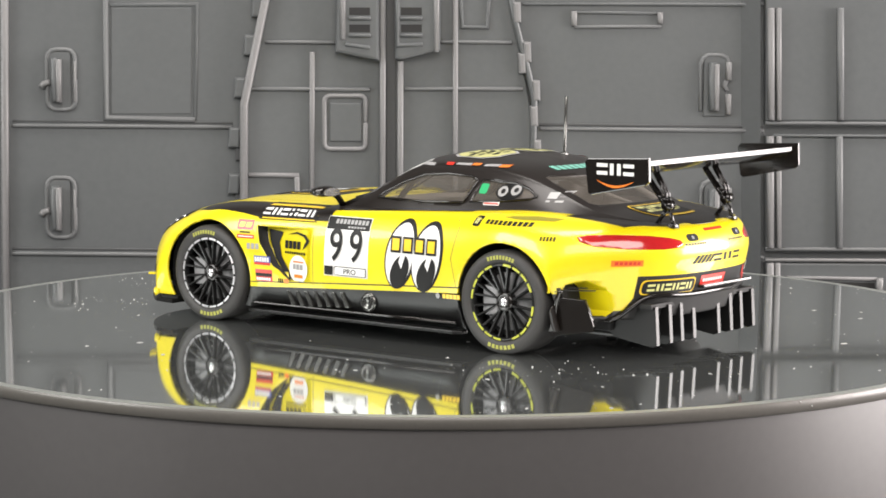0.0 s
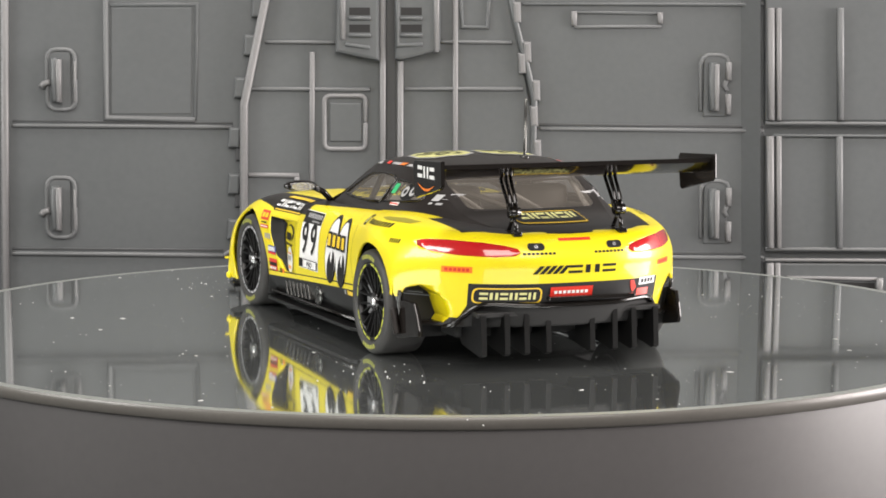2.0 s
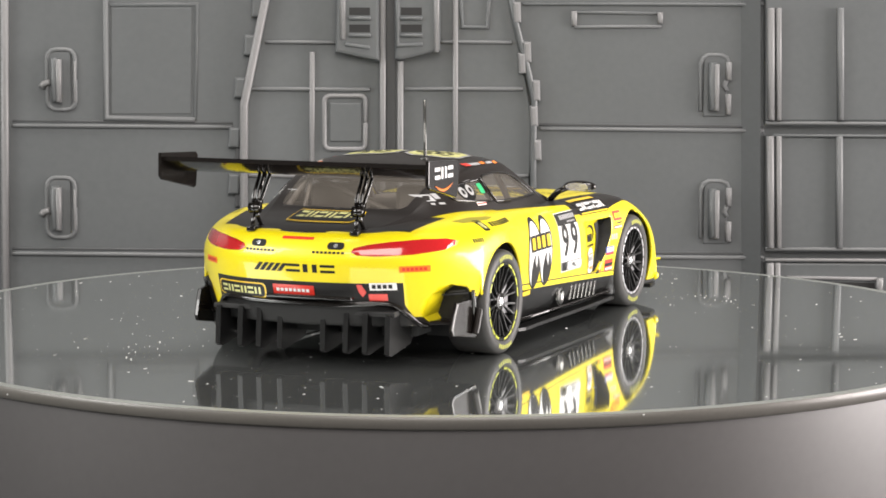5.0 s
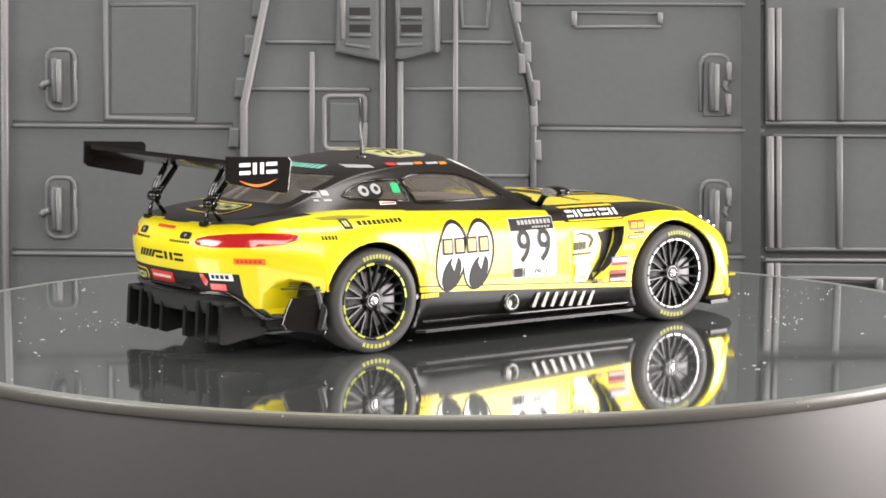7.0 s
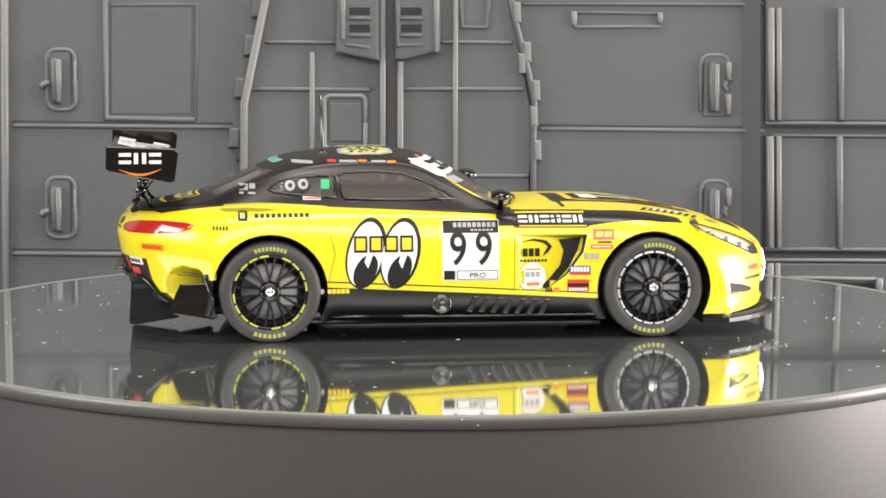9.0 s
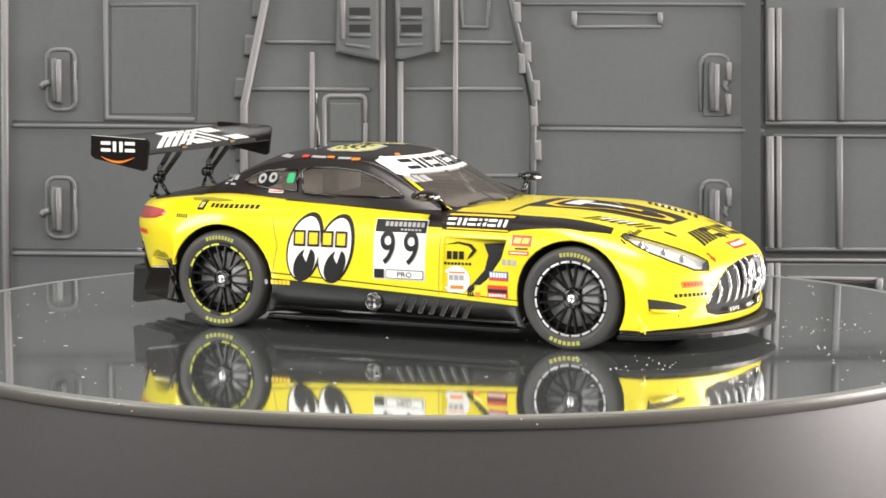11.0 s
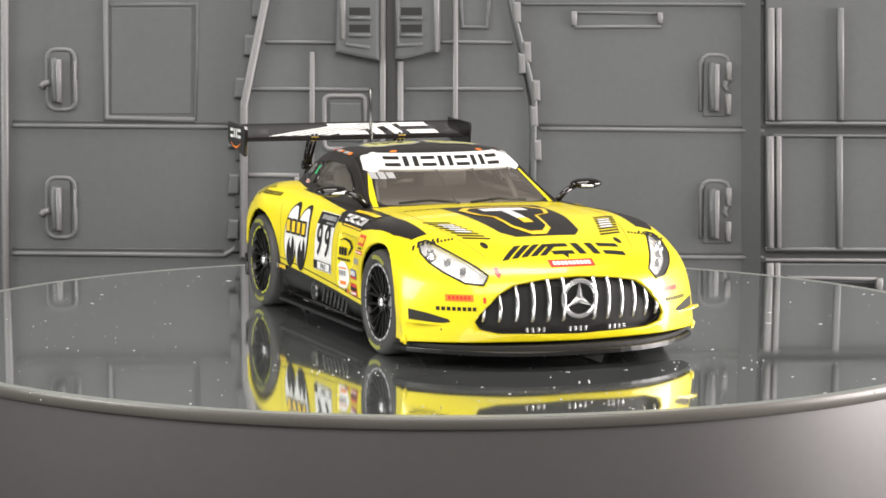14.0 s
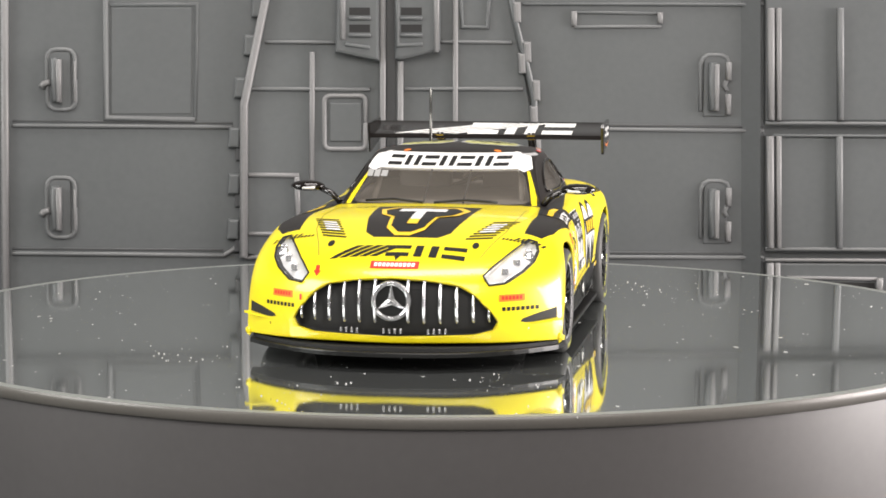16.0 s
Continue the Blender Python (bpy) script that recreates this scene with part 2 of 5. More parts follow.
slab([(-16.69, 20.59), (-12.06, 20.59), (-12.07, 14.96), (-16.71, 14.96)], 0.3, WALL, "panel", 0.15, base=0.7)
rail([(2.37, 37.21), (2.63, 31.64), (6.26, 31.64), (6.57, 37.22)], 0.5, 0.5, WALL, base=0.7)
for side in (0, 1):
    if side:
        shell = [(-7.17, 40.47), (-0.60, 40.48), (-0.58, 28.18), (-6.11, 26.94), (-7.18, 26.94)]
    else:
        shell = [(-15.55, 40.45), (-9.39, 40.46), (-9.41, 26.69), (-10.81, 27.02), (-15.84, 28.00)]
    slab(shell, 2.0, WALL, "latch_housing", 0.5, base=0.7)
rail([(-14.73, 40.45), (-14.68, 29.81)], 0.75, 0.5, base=2.6)
rail([(-1.17, 40.48), (-1.16, 28.02)], 0.75, 0.5, base=2.6)
rail([(-14.35, 29.16), (-10.81, 28.67)], 0.6, 0.4, WALL, base=2.6)
rail([(-6.76, 40.47), (-6.77, 29.00), (-3.14, 29.17)], 0.6, 0.4, WALL, base=2.6)
# Slots are flat matt black plates: colour does the work of inner shade.
for a, b in ((-12.28, 33.92), (-12.28, 31.46), (-4.79, 33.93), (-4.79, 31.47)):
    slab([(a - 1.5, b - 0.55), (a + 1.5, b - 0.55), (a + 1.5, b + 0.55), (a - 1.5, b + 0.55)], 0.05, MATT, "slot", 0.02, base=2.7)
    rail([(a - 1.6, b - 1.0), (a + 1.6, b - 1.0)], 0.5, 0.5, WALL, "slot_lip", base=2.7)

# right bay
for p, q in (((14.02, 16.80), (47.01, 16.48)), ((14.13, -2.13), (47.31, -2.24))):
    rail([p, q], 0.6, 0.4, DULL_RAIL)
    rail([(p[0], p[1] + 0.62), (q[0], q[1] + 0.62)], 0.4, 0.12, GROOVE, "groove_shade")
rail([(11.44, 35.01), (64.60, 34.92)], 0.5, 0.4, WALL)
for p, q in (((18.95, 33.96), (18.97, 31.82)), ((31.51, 33.81), (31.53, 32.17))):
    rail([p, q], 0.8, 0.7)
rail([(18.97, 31.66), (31.70, 31.76)], 0.5, 0.4, DULL_RAIL)
rail([(18.95, 33.79), (31.51, 33.65)], 0.5, 0.35, WALL)
handle(*(37.24, 18.88), *(41.93, 27.98), True)
handle(*(37.49, 0.12), *(42.20, 9.49), True)
STEP = 1.3
# Step beside the right panels; the channel's shade is in its darker colour.
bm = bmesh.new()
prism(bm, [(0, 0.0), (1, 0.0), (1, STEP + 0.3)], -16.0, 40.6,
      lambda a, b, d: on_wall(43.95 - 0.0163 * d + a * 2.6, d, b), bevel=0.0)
part("slanted_step", bm, STEP_SHADE, wall, smooth=False)
slab([(46.62, 40.55), (80.38, 40.61), (80.98, 17.91), (46.98, 17.89)], STEP, WALL, "panel", 0.35)
slab([(47.02, 15.81), (81.04, 15.66), (81.48, -1.08), (47.28, -0.89)], STEP, WALL, "panel", 0.35)
slab([(47.32, -2.83), (81.54, -3.01), (81.88, -16.12), (47.53, -16.08)], STEP, WALL, "panel", 0.35)
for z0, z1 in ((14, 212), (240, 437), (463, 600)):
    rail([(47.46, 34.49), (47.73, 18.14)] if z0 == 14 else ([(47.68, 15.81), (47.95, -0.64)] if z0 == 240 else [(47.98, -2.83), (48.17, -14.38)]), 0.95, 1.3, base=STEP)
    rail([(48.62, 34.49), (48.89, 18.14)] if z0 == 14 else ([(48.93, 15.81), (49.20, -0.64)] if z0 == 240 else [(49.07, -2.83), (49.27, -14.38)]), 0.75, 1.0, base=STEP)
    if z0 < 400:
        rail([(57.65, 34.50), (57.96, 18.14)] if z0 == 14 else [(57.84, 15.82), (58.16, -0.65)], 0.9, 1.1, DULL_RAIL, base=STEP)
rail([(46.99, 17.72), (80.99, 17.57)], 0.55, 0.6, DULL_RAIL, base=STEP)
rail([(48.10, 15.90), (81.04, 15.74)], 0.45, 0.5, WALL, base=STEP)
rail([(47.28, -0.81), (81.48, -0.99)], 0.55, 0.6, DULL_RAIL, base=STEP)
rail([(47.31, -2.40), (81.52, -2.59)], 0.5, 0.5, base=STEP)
rail([(50.53, -5.01), (63.79, -5.28)], 0.5, 0.5, base=STEP)
# Another flat black plate, its blackness painting the shade of an opening.
slab([(55.58, -5.69), (63.55, -5.87), (63.57, -6.96), (55.59, -6.62)], 0.05, MATT, "slot", 0.02, base=STEP)
rail([(64.21, -5.11), (64.17, -7.30)], 1.0, 1.0, base=STEP)

# ---- table and the rest of the room's shell ----
bm = bmesh.new()
block(bm, (-0.55, -0.42, -0.075), (0.55, 0.22, -0.045), 0.003)
tagged(part("table", bm, TABLE), "dark table top under the turntable", "table", kind="structure")

# ---- turntable ----
R_DISC = 3.92 * S
turntable = tagged(new("turntable"), "black display turntable with a dusty mirrored top", "turntable")
bm = bmesh.new()
lathe(bm, [(0.0001, 0.0), (R_DISC * 0.5, 0.0), (R_DISC - 0.0013, 0.0)], 256)
part("mirror_top", bm, MIRROR, turntable, "dark mirrored acrylic top", smooth=False)
bm = bmesh.new()
lathe(bm, [(R_DISC - 0.0013, 0.0), (R_DISC - 0.0006, 0.00003), (R_DISC - 0.0001, 0.0)], 256)
part("edge_band", bm, EDGE_WORN, turntable, "pale worn acrylic edge")
bm = bmesh.new()
lathe(bm, [(R_DISC - 0.0001, 0.0), (R_DISC, -0.00015), (R_DISC, -0.00105), (R_DISC - 0.0003, -0.0012), (R_DISC - 0.0006, -0.0013)], 256)
part("edge", bm, EDGE, turntable, "greyish clear acrylic edge")
bm = bmesh.new()
lathe(bm, [(R_DISC - 0.0005, -0.0012), (R_DISC - 0.0005, -0.0405), (R_DISC - 0.0025, -0.0425), (0.0001, -0.0425)], 192)
part("drum", bm, DRUM, turntable, "satin black drum")
bm = bmesh.new()
lathe(bm, [(0.030, -0.0425), (0.030, -0.045), (0.0001, -0.045)], 48)
part("foot", bm, CARBON, turntable)
bm = bmesh.new()
rng = random.Random(11)
for i in range(520):
    a, r = rng.uniform(0, 2 * math.pi), R_DISC * math.sqrt(rng.uniform(0.01, 0.97))
    size = 0.000025 + 0.00009 * rng.random() ** 4
    n = bmesh.ops.create_icosphere(bm, subdivisions=1, radius=size)
    turn = Matrix.Rotation(rng.uniform(0, 6.28), 4, "Z")
    bmesh.ops.transform(bm, verts=n["verts"], matrix=Matrix.Translation((r * math.cos(a), r * math.sin(a), size * 0.2)) @ turn @ Matrix.Diagonal((rng.uniform(0.8, 2.6) if i % 4 else rng.uniform(2, 5), 0.6, 0.5, 1)))
for cx, cy in ((0.030, -0.022), (-0.031, 0.02), (0.040, 0.012), (0.048, -0.006)):
    for i in range(30):
        x, y = rng.gauss(cx, 0.004), rng.gauss(cy, 0.0035)
        size = 0.00003 + 0.00009 * rng.random() ** 2
        n = bmesh.ops.create_icosphere(bm, subdivisions=1, radius=size)
        bmesh.ops.transform(bm, verts=n["verts"], matrix=Matrix.Translation((x, y, size * 0.2)))
tagged(part("dust", bm, DUST, turntable, "pale dust specks and lint"), kind="stuff")
bm = bmesh.new()
for a, n in ((-95, 2), (-60, 2), (20, 1), (160, 2), (-140, 1)):
    for i in range(n):
        ang = math.radians(a + i * 1.3)
        v = bmesh.ops.create_icosphere(bm, subdivisions=1, radius=0.00010)["verts"]
        bmesh.ops.transform(bm, verts=v, matrix=Matrix.Translation((R_DISC * math.cos(ang), R_DISC * math.sin(ang), -0.0002 - 0.0005 * i)))
tagged(part("lint", bm, DUST, turntable, "bits of lint caught on the edge"), kind="stuff")

# ---- the model car: x forward from the rear axle, y to its left, z up, in full-size metres ----
CAR_AT = Matrix.Translation((CAR_X * S, CAR_Y * S, 0)) @ Matrix.Diagonal((S, S, S, 1))
car = tagged(new("model_car"), "yellow and black diecast racing coupe with a tall rear wing", "model car")


def cpart(name, bm, mat, parent=None, label="", smooth=True, mats=None):
    bm.transform(CAR_AT)
    return part(name, bm, mat, parent or car, label, smooth, mats)


def spline(pts, n):
    """Points along a smooth line through pts, n to each span."""
    pts = [np.array(p, float) for p in pts]
    out = []
    for i in range(len(pts) - 1):
        p0, p1, p2, p3 = pts[max(i - 1, 0)], pts[i], pts[i + 1], pts[min(i + 2, len(pts) - 1)]
        for k in range(n):
            t = k / n
            m1, m2 = (p2 - p0) * 0.5, (p3 - p1) * 0.5
            out.append((2 * t**3 - 3 * t**2 + 1) * p1 + (t**3 - 2 * t**2 + t) * m1 + (-2 * t**3 + 3 * t**2) * p2 + (t**3 - t**2) * m2)
    return out + [pts[-1]]


def loft(stations, section, nx, ny):
    """A skin over cross-sections that follow one another along x, mirrored about the middle."""
    bm = bmesh.new()
    rows = []
    for s in spline(stations, nx):
        half = [Vector(p) for p in section(s, ny)]
        full = [Vector((p.x, -p.y, p.z)) for p in half[:0:-1]] + half
        rows.append([bm.verts.new(p) for p in full])
    for a, b in zip(rows, rows[1:]):
        for i in range(len(a) - 1):
            bm.faces.new((a[i], b[i], b[i + 1], a[i + 1]))
    bm.normal_update()
    top = max(bm.faces, key=lambda f: f.calc_center_median().z)
    if top.normal.z < 0:
        bmesh.ops.reverse_faces(bm, faces=bm.faces)
    bm.normal_update()
    return bm


def tube(bm, pts, r, n=8):
    """A round bar through points."""
    pts = [Vector(p) for p in pts]
    rings = []
    for i, p in enumerate(pts):
        d = (pts[min(i + 1, len(pts) - 1)] - pts[max(i - 1, 0)]).normalized()
        u = d.cross(Vector((0, 0, 1)) if abs(d.z) < 0.9 else Vector((1, 0, 0))).normalized()
        w = d.cross(u)
        rings.append([bm.verts.new(p + (u * math.cos(2 * math.pi * k / n) + w * math.sin(2 * math.pi * k / n)) * r) for k in range(n)])
    faces = []
    for a, b in zip(rings, rings[1:]):
        faces += [bm.faces.new((a[k], a[(k + 1) % n], b[(k + 1) % n], b[k])) for k in range(n)]
    faces += [bm.faces.new(rings[0]), bm.faces.new(rings[-1])]
    bmesh.ops.recalc_face_normals(bm, faces=faces)
    return bm


def in_outline(a, b, outline):
    inside, n = False, len(outline)
    for i in range(n):
        (x0, y0), (x1, y1) = outline[i], outline[(i + 1) % n]
        if (y0 > b) != (y1 > b) and a < (x1 - x0) * (b - y0) / (y1 - y0) + x0:
            inside = not inside
    return inside


PLANES = {"x": (1, 2), "y": (0, 2), "z": (0, 1)}


def carve(bm, outline, axis, keep):
    """Cuts the skin along an outline seen down an axis; gives the faces within."""
    i, j = PLANES[axis]
    k = "xyz".index(axis)
    lo = [min(p[q] for p in outline) - 0.01 for q in (0, 1)]
    hi = [max(p[q] for p in outline) + 0.01 for q in (0, 1)]

    def near(f):
        cs = [v.co for v in f.verts]
        return keep(f.calc_center_median()) and max(c[i] for c in cs) > lo[0] and min(c[i] for c in cs) < hi[0] and max(c[j] for c in cs) > lo[1] and min(c[j] for c in cs) < hi[1]

    for q, p in enumerate(outline):
        r = outline[(q + 1) % len(outline)]
        co, no = [0.0] * 3, [0.0] * 3
        co[i], co[j] = p
        no[i], no[j] = r[1] - p[1], p[0] - r[0]
        if abs(no[i]) + abs(no[j]) < 1e-6:
            continue
        mid = ((p[0] + r[0]) / 2, (p[1] + r[1]) / 2)
        reach = math.hypot(r[0] - p[0], r[1] - p[1]) / 2 + 0.02
        faces = [f for f in bm.faces if near(f) and any(math.hypot(v.co[i] - mid[0], v.co[j] - mid[1]) < reach + 0.06 for v in f.verts)]
        edges = list({e for f in faces for e in f.edges})
        verts = list({v for f in faces for v in f.verts})
        bmesh.ops.bisect_plane(bm, geom=faces + edges + verts, plane_co=co, plane_no=no, dist=1e-5)
    out = []
    for f in bm.faces:
        c = f.calc_center_median()
        if keep(c) and in_outline(c[i], c[j], outline):
            out.append(f)
    return out


def lift(bm, faces, shift=None):
    """Takes faces out of a skin into a bmesh of their own."""
    made, out = {}, bmesh.new()
    for f in faces:
        vs = []
        for v in f.verts:
            if v not in made:
                made[v] = out.verts.new(shift(v.co.copy(), v.normal) if shift else v.co)
            vs.append(made[v])
        out.faces.new(vs)
    bmesh.ops.delete(bm, geom=faces, context="FACES")
    return out


def ring(cx, cy, rx, ry, n=28, lean=0.0):
    return [(cx + rx * math.cos(2 * math.pi * i / n) + lean * ry * math.sin(2 * math.pi * i / n), cy + ry * math.sin(2 * math.pi * i / n)) for i in range(n)]


def flip(outline):
    return [(-a, b) for a, b in outline]


def thick(bm, depth):
    """Gives a skin a thickness towards its back, closed along its rims."""
    bm.normal_update()
    faces, rims = bm.faces[:], [e for e in bm.edges if len(e.link_faces) == 1]
    back = {v: bm.verts.new(v.co - v.normal * depth) for v in bm.verts[:]}
    for f in faces:
        bm.faces.new([back[v] for v in reversed(f.verts)]).material_index = f.material_index
    for e in rims:
        f = e.link_faces[0]
        a, b = e.verts
        vs = list(f.verts)
        if vs[(vs.index(a) + 1) % len(vs)] is b:
            a, b = b, a
        bm.faces.new((a, b, back[b], back[a])).material_index = f.material_index
    return bm


# -- the lower body: (centre x, flank x, top z, crest z, crest y, half width, shoulder z, waist z, sill half width, sill z)
BODY = [
    (-0.930, -0.330, 0.260, 0.260, 0.570, 0.967, 0.250, 0.240, 0.951, 0.200),
    (-0.975, -0.360, 0.420, 0.420, 0.622, 0.988, 0.400, 0.340, 0.972, 0.200),
    (-1.020, -0.380, 0.580, 0.580, 0.642, 1.003, 0.550, 0.440, 0.993, 0.190),
    (-1.035, -0.370, 0.700, 0.690, 0.673, 1.012, 0.650, 0.500, 0.993, 0.190),
    (-0.990, -0.330, 0.800, 0.780, 0.704, 1.016, 0.710, 0.540, 0.993, 0.180),
    (-0.920, -0.250, 0.848, 0.840, 0.725, 1.019, 0.760, 0.570, 0.993, 0.180),
    (-0.780, -0.150, 0.862, 0.872, 0.736, 1.022, 0.800, 0.600, 0.993, 0.170),
    (-0.450, -0.050, 0.880, 0.905, 0.746, 1.026, 0.830, 0.620, 0.993, 0.160),
    (-0.080, 0.080, 0.890, 0.922, 0.763, 1.024, 0.840, 0.620, 0.987, 0.140),
    (0.350, 0.370, 0.890, 0.905, 0.792, 0.991, 0.820, 0.620, 0.968, 0.130),
    (0.850, 0.850, 0.880, 0.880, 0.805, 0.966, 0.800, 0.600, 0.958, 0.120),
    (1.350, 1.350, 0.880, 0.865, 0.815, 0.963, 0.780, 0.600, 0.958, 0.120),
    (1.800, 1.800, 0.890, 0.850, 0.828, 0.974, 0.770, 0.600, 0.967, 0.120),
    (2.200, 2.180, 0.893, 0.850, 0.845, 1.007, 0.770, 0.600, 0.981, 0.120),
    (2.600, 2.500, 0.868, 0.838, 0.850, 1.030, 0.760, 0.580, 0.999, 0.158),
    (2.950, 2.760, 0.808, 0.785, 0.829, 1.035, 0.710, 0.550, 1.015, 0.158),
    (3.240, 2.920, 0.738, 0.705, 0.799, 1.035, 0.645, 0.500, 1.020, 0.158),
    (3.440, 3.020, 0.670, 0.625, 0.768, 1.032, 0.575, 0.440, 1.020, 0.158),
    (3.555, 3.080, 0.575, 0.535, 0.737, 1.030, 0.490, 0.380, 1.020, 0.158),
    (3.595, 3.120, 0.440, 0.415, 0.717, 1.028, 0.385, 0.300, 1.020, 0.158),
    (3.590, 3.140, 0.290, 0.275, 0.717, 1.025, 0.260, 0.230, 1.020, 0.158),
    (3.555, 3.140, 0.170, 0.168, 0.717, 1.020, 0.162, 0.155, 1.015, 0.158),
]


def body_section(s, n):
    xc, xe, zt, zf, yf, w, zs, zm, wb, zb = s
    pts = [(0, zt), (0.55 * yf, zt + 0.35 * (zf - zt) + 0.004), (yf, zf), (w - 0.045, zs), (w, zm), (wb, zb + 0.3 * (zm - zb)), (wb - 0.01 - (0.075 if 0.4 < xc < 2.25 else 0.0), zb)]
    out = []
    power = 3.0 if xc < 1 else 2.6
    for y, z in spline(pts, n):
        out.append((xc + (xe - xc) * min(1.0, abs(y) / w) ** power, y, z))
    return out


body = loft(BODY, body_section, 7, 6)
from mathutils.bvhtree import BVHTree
BODY_SKIN = BVHTree.FromBMesh(body)

# -- the upper cabin: (centre x, edge x, top z, rail y, rail z, foot y, foot z)
CABIN = [
    (-0.93, -0.86, 0.850, 0.34, 0.846, 0.42, 0.800),
    (-0.80, -0.72, 0.882, 0.40, 0.872, 0.52, 0.820),
    (-0.60, -0.52, 0.915, 0.45, 0.905, 0.62, 0.850),
    (-0.42, -0.36, 0.962, 0.48, 0.945, 0.67, 0.860),
    (-0.16, -0.12, 1.085, 0.505, 1.050, 0.72, 0.860),
    (0.12, 0.13, 1.195, 0.525, 1.142, 0.76, 0.860),
    (0.40, 0.40, 1.240, 0.545, 1.190, 0.785, 0.860),
    (0.70, 0.69, 1.258, 0.555, 1.206, 0.795, 0.850),
    (0.96, 0.93, 1.245, 0.560, 1.196, 0.795, 0.845),
    (1.14, 1.06, 1.205, 0.565, 1.160, 0.795, 0.840),
    (1.32, 1.20, 1.118, 0.590, 1.090, 0.790, 0.835),
    (1.50, 1.35, 1.022, 0.625, 1.005, 0.785, 0.830),
    (1.68, 1.50, 0.930, 0.665, 0.922, 0.770, 0.820),
    (1.80, 1.62, 0.870, 0.690, 0.862, 0.750, 0.815),
]


def cabin_section(s, n):
    xc, xe, zt, yr, zr, yf, zf = s
    pts = [(0, zt), (0.55 * yr, zt - 0.22 * (zt - zr)), (yr, zr), (yr + 0.25 * (yf - yr), zr - 0.14 * (zr - zf)), (yr + 0.66 * (yf - yr), zr - 0.55 * (zr - zf)), (yf, zf)]
    return [(xc + (xe - xc) * min(1.0, abs(y) / yr) ** 2.2, y, z) for y, z in spline(pts, n)]


cabin = loft(CABIN, cabin_section, 7, 6)
CABIN_SKIN = BVHTree.FromBMesh(cabin)

ROUND = 36
ARCH_R, WHEEL_Z = 0.392, 0.345
for cx in (0.0, 2.63):
    for side in (1, -1):
        faces = carve(body, [(cx + ARCH_R * math.cos(2 * math.pi * i / ROUND), WHEEL_Z + ARCH_R * math.sin(2 * math.pi * i / ROUND)) for i in range(ROUND)], "y", lambda c: c.y * side > 0.6)
        bmesh.ops.delete(body, geom=faces, context="FACES")

# slots: 0 yellow, 1 gloss black, 2 matt
def paint(bm, outline, axis, keep, slot):
    for f in carve(bm, outline, axis, keep):
        f.material_index = slot


for side in (1, -1):
    flank = lambda c: c.y * side > 0.75 and c.z < 0.9
    # sills between the wheels, and the corners behind the rear wheels
    paint(body, [(0.30, 0.375), (2.36, 0.270), (2.36, 0.05), (0.30, 0.05)], "y", flank, 4)
    paint(body, [(0.30, 0.418), (2.30, 0.312), (2.30, 0.304), (0.30, 0.408)], "y", flank, 1)
    paint(body, [(-0.30, 0.425), (-0.50, 0.432), (-0.57, 0.418), (-0.64, 0.24), (-0.62, 0.1), (-0.30, 0.1)], "y", lambda c: c.y * side > 0.70, 1)
    paint(body, [(-0.40, 0.448), (-0.68, 0.436), (-0.68, 0.430), (-0.40, 0.440)], "y", flank, 1)
    # dark shoulder under the side glass and along the wing top
    paint(body, [(-0.95, 0.842), (-0.30, 0.915), (0.10, 0.940), (0.47, 0.905), (1.66, 0.848), (1.66, 1.0), (-0.95, 1.0)], "y", lambda c: 0.80 > c.y * side > 0.34 and c.x < 1.7, 1)
    paint(body, [(0.40, 0.902), (1.68, 0.842), (1.68, 1.0), (0.40, 1.0)], "y", lambda c: c.y * side > 0.6, 1)
    paint(body, [(1.55, side * 0.70), (2.00, side * 0.74), (2.30, side * 0.762), (2.84, side * 0.745), (2.86, side * 0.86), (2.70, side * 0.925), (2.45, side * 0.955), (1.55, side * 0.975)], "z", lambda c: c.z > 0.775, 1)
# rear deck and rear end
paint(body, [(-0.88, -0.36), (-0.72, -0.66), (-0.3, -0.72), (-0.3, 0.72), (-0.72, 0.66), (-0.88, 0.36)], "z", lambda c: c.z > 0.80, 1)
REAR = [(0.66, 0.545), (-0.66, 0.545), (-0.655, 0.40), (-0.690, 0.318), (-0.945, 0.318), (-0.960, 0.47), (-1.1, 0.47), (-1.1, 0.05), (1.1, 0.05), (1.1, 0.47), (0.960, 0.47), (0.945, 0.318), (0.690, 0.318), (0.655, 0.40)]
paint(body, REAR, "x", lambda c: c.x < -0.42, 1)
paint(body, [(0.655, 0.542), (-0.655, 0.542), (-0.655, 0.05), (0.655, 0.05)], "x", lambda c: c.x < -0.6, 2)
# deck under the cabin
paint(body, [(-0.36, -0.58), (0.2, -0.72), (1.35, -0.73), (1.60, -0.58), (1.70, 0.0), (1.60, 0.58), (1.35, 0.73), (0.2, 0.72), (-0.36, 0.58)], "z", lambda c: c.z > 0.80, 3)
# bonnet: dark sunken middle panel
HOOD = [(2.02, -0.36), (2.02, 0.36), (2.60, 0.33), (2.95, 0.28), (3.05, 0.21), (3.05, -0.21), (2.95, -0.28), (2.60, -0.33)]
paint(body, HOOD, "z", lambda c: c.z > 0.75, 1)

# -- recesses and lamps taken out of the skin
pieces, VENT_SKIN = {}, {}
GRILLE = [(-0.682, 0.300), (-0.653, 0.350), (-0.545, 0.473), (-0.445, 0.538), (-0.260, 0.570), (-0.031, 0.582), (0.204, 0.571), (0.390, 0.539), (0.490, 0.482), (0.598, 0.367), (0.634, 0.302), (0.605, 0.251), (0.491, 0.222), (-0.031, 0.207), (-0.546, 0.221), (-0.653, 0.249)]
